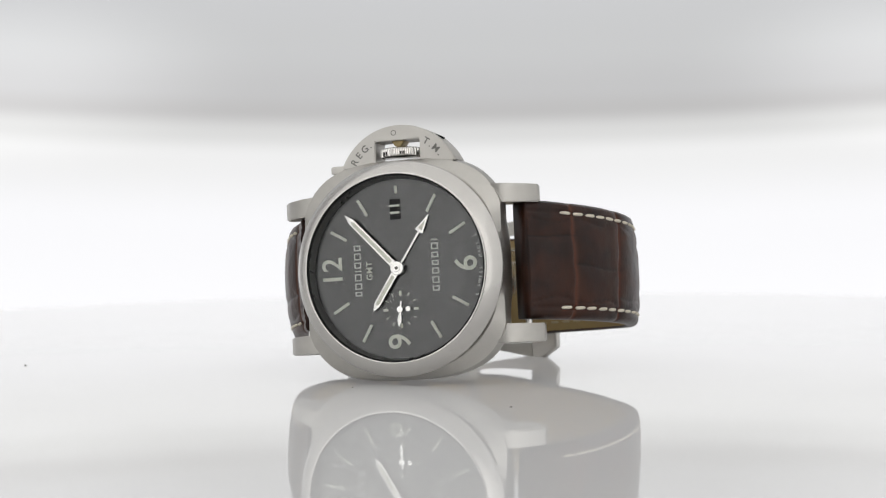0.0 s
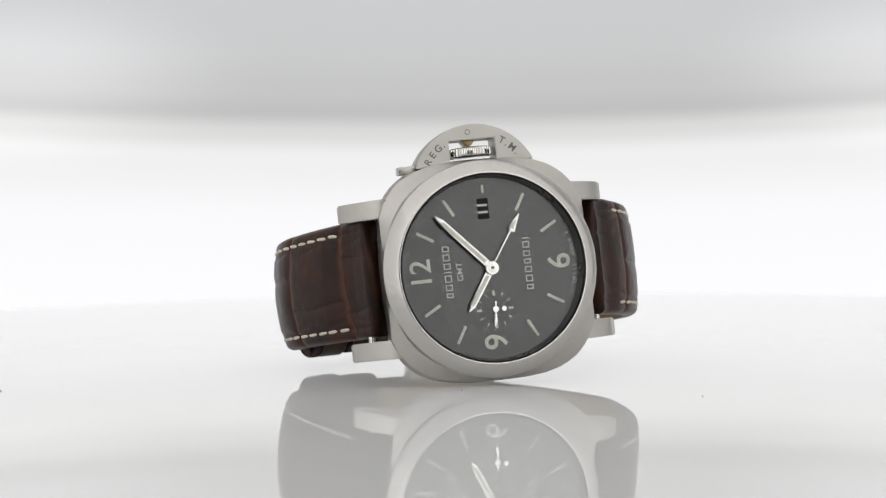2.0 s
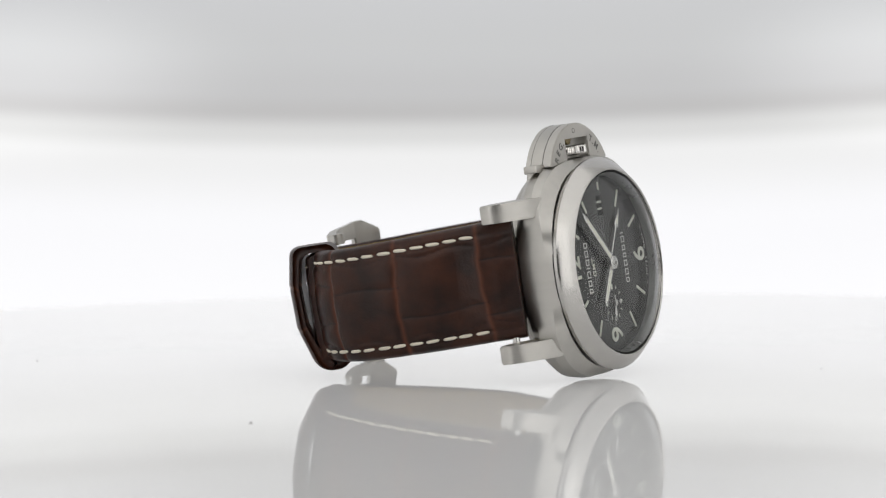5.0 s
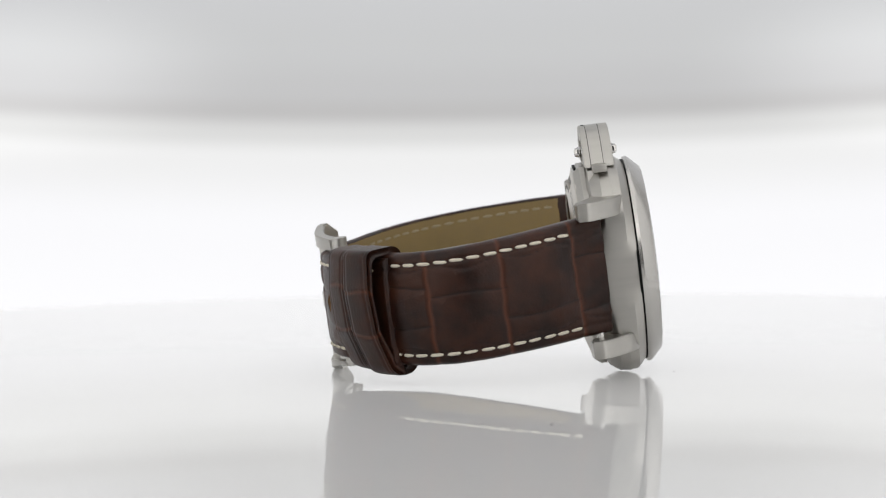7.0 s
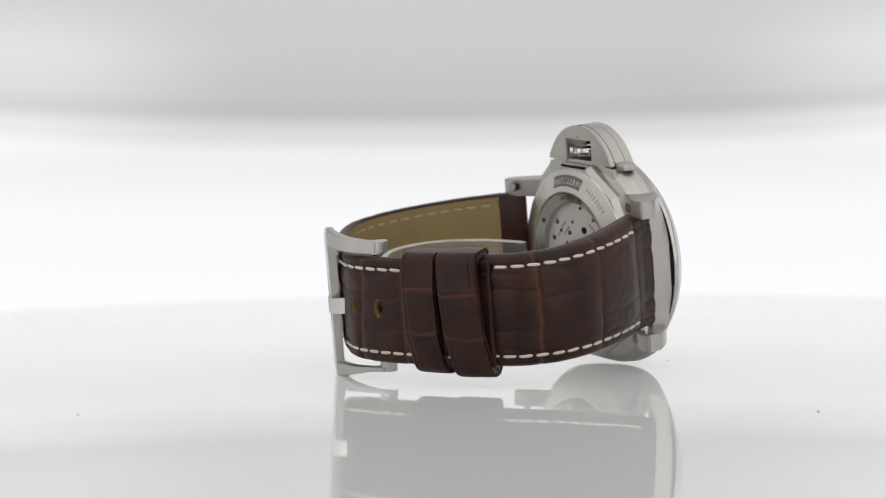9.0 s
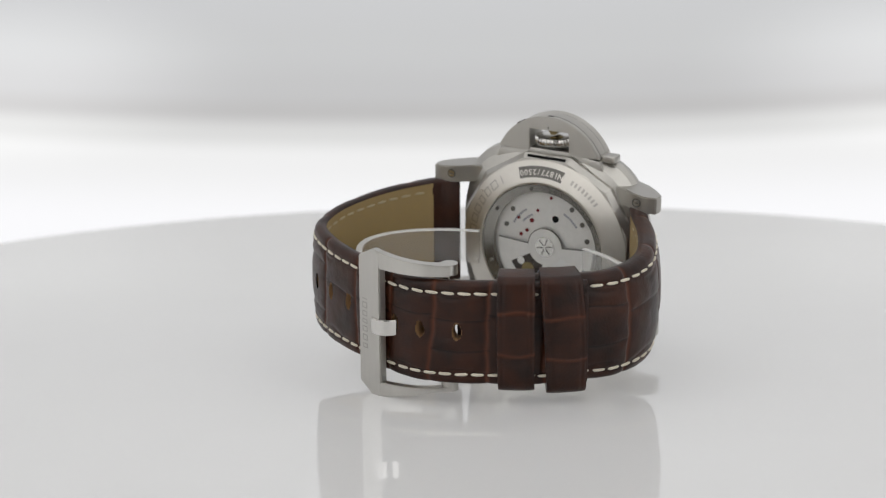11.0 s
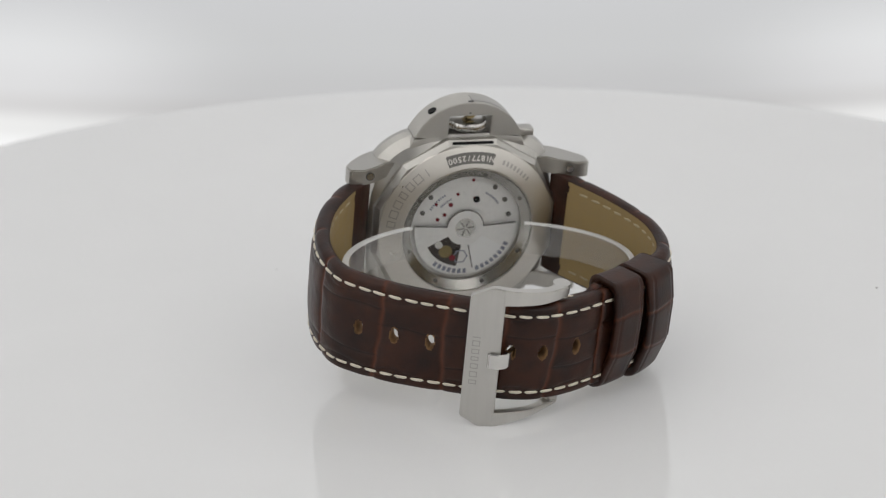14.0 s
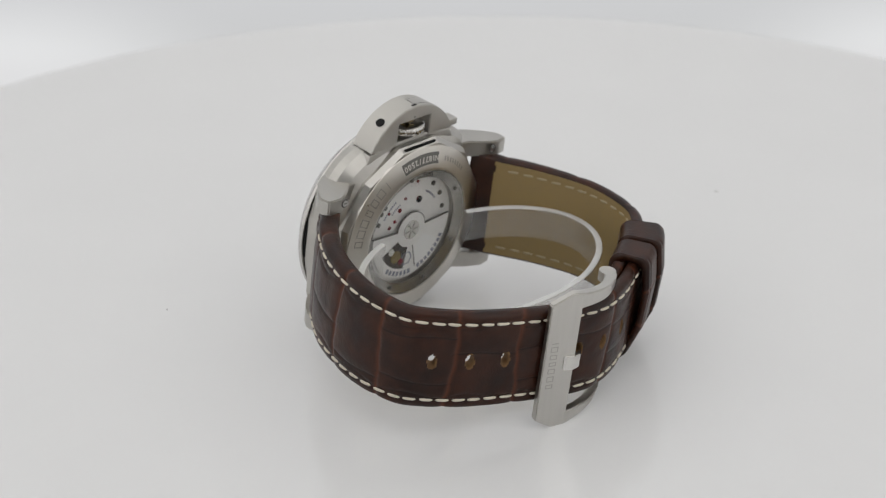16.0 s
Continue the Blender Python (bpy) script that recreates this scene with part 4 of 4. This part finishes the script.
def keeper(u0, u1, seed, label, lift=0.0, grow=0.0, slant=0.0):
    """A leather loop round both strap halves, with grain across its face."""
    rnd = random.Random(seed)
    lines = [rnd.uniform(-5.5, -4), rnd.uniform(3.5, 5)]
    n = 32
    verts, faces, tone = [], [], []
    sect = []
    zt, zb, top, bot = 11.9 + grow, -13.3 - grow, 1.9 + lift, -6.6
    k = 6
    for R, cx, cz, a0 in ((1.7, top - 1.7, zt - 1.7, 0), (2.6, bot + 2.6, zt - 2.6, 90), (3.2, bot + 3.2, zb + 3.2, 180), (2.2, top - 2.2, zb + 2.2, 270)):
        for i in range(k + 1):
            a = radians(a0 + 90 * i / k)
            sect.append((cx + R * math.cos(a), cz + R * math.sin(a)))
    # the face is split so that its grain can dip
    face = [(top, zb + 2.2 + (zt - zb - 3.9) * i / 60) for i in range(1, 60)]
    sect += face
    m = len(sect)
    mid = np.mean([[top + bot, zt + zb]], axis=0) / 2
    end = long_path.at(long_path.length)[0] - long_path.at(long_path.length - 1)[0]
    ahead = end / np.hypot(*end)
    for shell in (0, 1):
        for i in range(n + 1):
            f = i / n
            edge = math.exp(-((f - 0.14) / 0.04) ** 2) + math.exp(-((f - 0.86) / 0.04) ** 2)
            rnd_edge = -0.35 * (abs(2 * f - 1) ** 8)
            for d, z in sect:
                u = u0 + (u1 - u0) * f - slant * z / 12
                c, nn = long_path.at(min(u, long_path.length))
                if u > long_path.length:
                    c = c + ahead * (u - long_path.length)
                g = max(math.exp(-((z - l - 0.25 * math.sin(f * 5 + l)) / 0.3) ** 2) for l in lines) if d > top - 0.3 else 0.0
                s = 1.5 if shell else 0.0
                dd = d - s * (1 if d > mid[0] else -1) * min(1, abs(d - mid[0]) / 3) + (rnd_edge if shell == 0 and d > 0 else 0) - 0.2 * g * (shell == 0)
                dd += (0.4 + 0.04 * z - 0.19 * max(0, z - 4.5) - 0.30 * max(0, -4.5 - z)) * (d > mid[0]) - 0.16 * edge * (shell == 0 and d > top - 0.5)
                zz = z - s * (1 if z > mid[1] else -1) * min(1, abs(z - mid[1]) / 11)
                verts.append((c[0] + nn[0] * dd, c[1] + nn[1] * dd, zz))
                tone.append(g)
    off = (n + 1) * m
    for i in range(n):
        for j in range(m):
            a, b = i * m + j, i * m + (j + 1) % m
            faces.append((a, b, b + m, a + m))
            faces.append((off + a, off + a + m, off + b + m, off + b))
    for i in (0, n):
        for j in range(m):
            a, b = i * m + j, i * m + (j + 1) % m
            faces.append((a, off + a, off + b, b))
    ob = raw("keeper", verts, faces, LEATHER, watch, label)
    att = ob.data.attributes.new("fold", "FLOAT", "POINT")
    att.data.foreach_set("value", tone)
    return ob


UK = long_path.nearest(-20.0, 59.5)
keeper(UK - 4.2, UK + 3.2, 2, "fixed brown leather keeper loop", 0.5)
keeper(UK + 4.9, UK + 12.9, 9, "loose brown leather keeper loop", 1.3, 0.3, 0.7)

# ---- buckle ----
# plan of the frame: plate outside the strap, arms bending in to the pin
plate_u0, plate_u1 = long_path.nearest(13.0, 62.4), long_path.nearest(7.2, 64.7)


def buckle():
    zc = -1.5
    um = (plate_u0 + plate_u1) / 2
    c0, n0 = long_path.at(um)
    tg = np.array([n0[1], -n0[0]])
    if tg[0] > 0:
        tg = -tg

    # s runs along the strap towards the tail, d outwards from the strap's face, z upwards
    def place(s, d, z):
        if s <= 3.2:
            return (c0[0] + tg[0] * s + n0[0] * d, c0[1] + tg[1] * s + n0[1] * d, z + zc)
        c, n = long_path.at(um + s)
        return (c[0] + n[0] * d, c[1] + n[1] * d, z + zc)
    H, HT, O = 13.6, 16.0, 12.2
    bm = bmesh.new()

    def prism(points, d0, d1):
        a = [bm.verts.new(place(s, d0(s), z)) for s, z in points]
        b = [bm.verts.new(place(s, d1(s), z)) for s, z in points]
        n = len(a)
        bm.faces.new(a), bm.faces.new(b[::-1])
        for i in range(n):
            bm.faces.new((a[i], b[i], b[(i + 1) % n], a[(i + 1) % n]))
    flat0, flat1 = (lambda s: 0.5), (lambda s: 2.2)
    prism([(-3.8, -H), (0.8, -HT), (3.2, -HT + 0.2), (3.2, HT - 0.2), (0.8, HT), (-3.8, H)], flat0, flat1)
    bmesh.ops.recalc_face_normals(bm, faces=bm.faces)
    bmesh.ops.bevel(bm, geom=[e for e in bm.edges if e.calc_face_angle(0) > 0.5], offset=0.22, segments=2, affect="EDGES")
    ob = part("buckle", bm, BUCKLE, watch, "brushed steel pin buckle")
    # arms
    for sgn in (1, -1):
        rows = []
        bm = bmesh.new()
        N = 22
        for i in range(N + 1):
            f = i / N
            s = 2.8 + 14.8 * f
            drop = 2.6 * f + 2.2 * f * f
            zi = O - 0.35 * f
            zo = HT - 0.2 - (1.7 if sgn > 0 else 3.6) * f ** 0.75
            zo = max(zo, zi + 0.9)
            thick = 1.8 + 0.7 * f + (0.9 * max(0, (f - 0.72) / 0.28))
            if f > 0.94:
                thick *= 0.82
            top = 2.2 - drop + (0.5 * max(0, (f - 0.7) / 0.3))
            rows.append([bm.verts.new(place(s, d, sgn * z)) for d, z in ((top, zi), (top, zo), (top - thick, zo), (top - thick, zi))])
        for p, q in zip(rows, rows[1:]):
            for k in range(4):
                bm.faces.new((p[k], p[(k + 1) % 4], q[(k + 1) % 4], q[k]))
        bm.faces.new(rows[0]), bm.faces.new(rows[-1][::-1])
        bmesh.ops.recalc_face_normals(bm, faces=bm.faces)
        bmesh.ops.bevel(bm, geom=[e for e in bm.edges if e.calc_face_angle(0) > 0.9], offset=0.2, segments=2, affect="EDGES")
        part("arm", bm, BUCKLE, ob, "curved side arm of the buckle")
        px, py, pz = place(16.9, -4.0, O + 0.95 if sgn > 0 else 0.5 - O)
        bm = disc(1.75, -1.1, 1.1, 32)
        bmesh.ops.bevel(bm, geom=[e for e in bm.edges if e.calc_face_angle(0) > 0.9], offset=0.25, segments=2, affect="EDGES")
        part("knuckle", moved(bm, Matrix.Translation((px, py, pz)) @ Matrix.Rotation(-sgn * math.pi / 2, 4, "X")), BUCKLE, ob, "rounded end of the buckle arm")
        pz += sgn * 1.0
        part("pin_screw", moved(disc(0.85, 0, 0.25, 24), Matrix.Translation((px, py, pz)) @ Matrix.Rotation(-sgn * math.pi / 2, 4, "X")), ENGRAVED, ob, "screw head of the buckle pin")
    px, py, pz = place(16.3, -3.3, 0)
    part("buckle_pin", moved(disc(0.8, -11.6, 11.6, 20), Matrix.Translation((px, py, pz)) @ Matrix.Rotation(math.pi / 2, 4, "X")), POLISHED, ob, "steel pin of the buckle")
    for sgn in (1, -1):
        c = place(18.6, -2.6, sgn * 10.2 - zc - 1.0)
        part("thread_loop", moved(lathe([(0.95, -0.3), (1.35, -0.3), (1.35, 0.3), (0.95, 0.3)], 20), Matrix.Translation(c) @ Matrix.Rotation(math.pi / 2, 4, "X")), THREAD, ob, "cream thread wound beside the pin")
    # tongue over the plate's inner edge
    bm = bmesh.new()
    prof = [(0.6, 2.2), (1.0, 2.8), (3.0, 2.9), (4.3, 2.3), (5.3, 0.8), (6.2, -1.6), (5.4, -1.8), (4.3, 0.2), (3.0, 1.6), (0.8, 2.0)]
    a = [bm.verts.new(place(s, d, -1.75)) for s, d in prof]
    b = [bm.verts.new(place(s, d, 1.55)) for s, d in prof]
    bm.faces.new(a), bm.faces.new(b[::-1])
    for i in range(len(prof)):
        bm.faces.new((a[i], b[i], b[(i + 1) % len(prof)], a[(i + 1) % len(prof)]))
    bmesh.ops.recalc_face_normals(bm, faces=bm.faces)
    bmesh.ops.bevel(bm, geom=[e for e in bm.edges if e.calc_face_angle(0) > 0.6], offset=0.15, segments=2, affect="EDGES")
    part("tongue", bm, POLISHED, ob, "polished steel buckle tongue")
    bm = bmesh.new()
    rows = []
    for i in range(9):
        sv = 5.2 + 11.4 * i / 8
        rows.append([bm.verts.new(place(sv, d, z)) for d, z in ((-3.0, -1.5), (-3.0, 1.3), (-4.2, 1.3), (-4.2, -1.5))])
    for p, q in zip(rows, rows[1:]):
        for k in range(4):
            bm.faces.new((p[k], p[(k + 1) % 4], q[(k + 1) % 4], q[k]))
    bm.faces.new(rows[0]), bm.faces.new(rows[-1][::-1])
    part("tongue_shaft", bm, BUCKLE, ob, "steel shaft of the tongue under the strap")
    # a word stands along the plate: plain bars
    zs = -6.0
    for w in (1.0, 1.3, 1.2, 0.95, 1.1, 1.3, 0.2):
        bm = moved(word_shapes([w], 1.6, 0.5, 0.2, 0.12), Matrix.Rotation(-math.pi / 2, 4, "Y"))
        for v in bm.verts:
            v.co = place(-1.8 + v.co.x, 2.24 - v.co.y, zs + w / 2 + v.co.z)
        part("letter_shape", bm, ENGRAVED_LIGHT, ob)
        zs += w + 0.62
    return ob


buckle()

# ---- clear cuff inside the strap ----
def clear_cuff():
    """A bent strip of clear plastic inside the strap, open towards the case back, with a pale cut edge."""
    holder = tagged(new("plastic_cuff"), "clear bent plastic cuff inside the watch strap", "watch holder")
    n = 90
    for name, sect, m, label in (
            ("band", ((0, CUFF_Z0), (0, CUFF_Z1 - 0.25), (-1.4, CUFF_Z1 - 0.25), (-1.4, CUFF_Z0)), PLASTIC, "clear plastic band"),
            ("cut_edge", ((0, CUFF_Z1 - 0.22), (-0.15, CUFF_Z1), (-1.25, CUFF_Z1), (-1.4, CUFF_Z1 - 0.22)), FROSTED, "pale frosted upper edge of the band")):
        verts, faces = [], []
        k = len(sect)
        for i in range(n + 1):
            a = radians(-66 + 312 * i / n)
            x, y = 0.2 + 32.0 * math.cos(a), 33.2 + 19.4 * math.sin(a)
            nx, ny = math.cos(a) / 32.0, math.sin(a) / 19.4
            l = math.hypot(nx, ny)
            for d, z in sect:
                verts.append((x + nx / l * d, y + ny / l * d, z))
        for i in range(n):
            for j in range(k):
                p, q = i * k + j, i * k + (j + 1) % k
                faces.append((p, q, q + k, p + k))
        faces.append(list(range(k))[::-1])
        faces.append([n * k + j for j in range(k)])
        ob = raw(name, verts, faces, m, holder, label, smooth=False)
        ob.visible_shadow = False
    return holder


cuff = clear_cuff()


def motions():
    walk(turntable, [(t, table_pose(a, b)) for t, a, b in TURNS])
    walk(watch, [(t, table_pose(a, b) @ WATCH) for t, a, b in TURNS])
    walk(cuff, [(t, table_pose(a, b) @ WATCH) for t, a, b in TURNS])


motions()
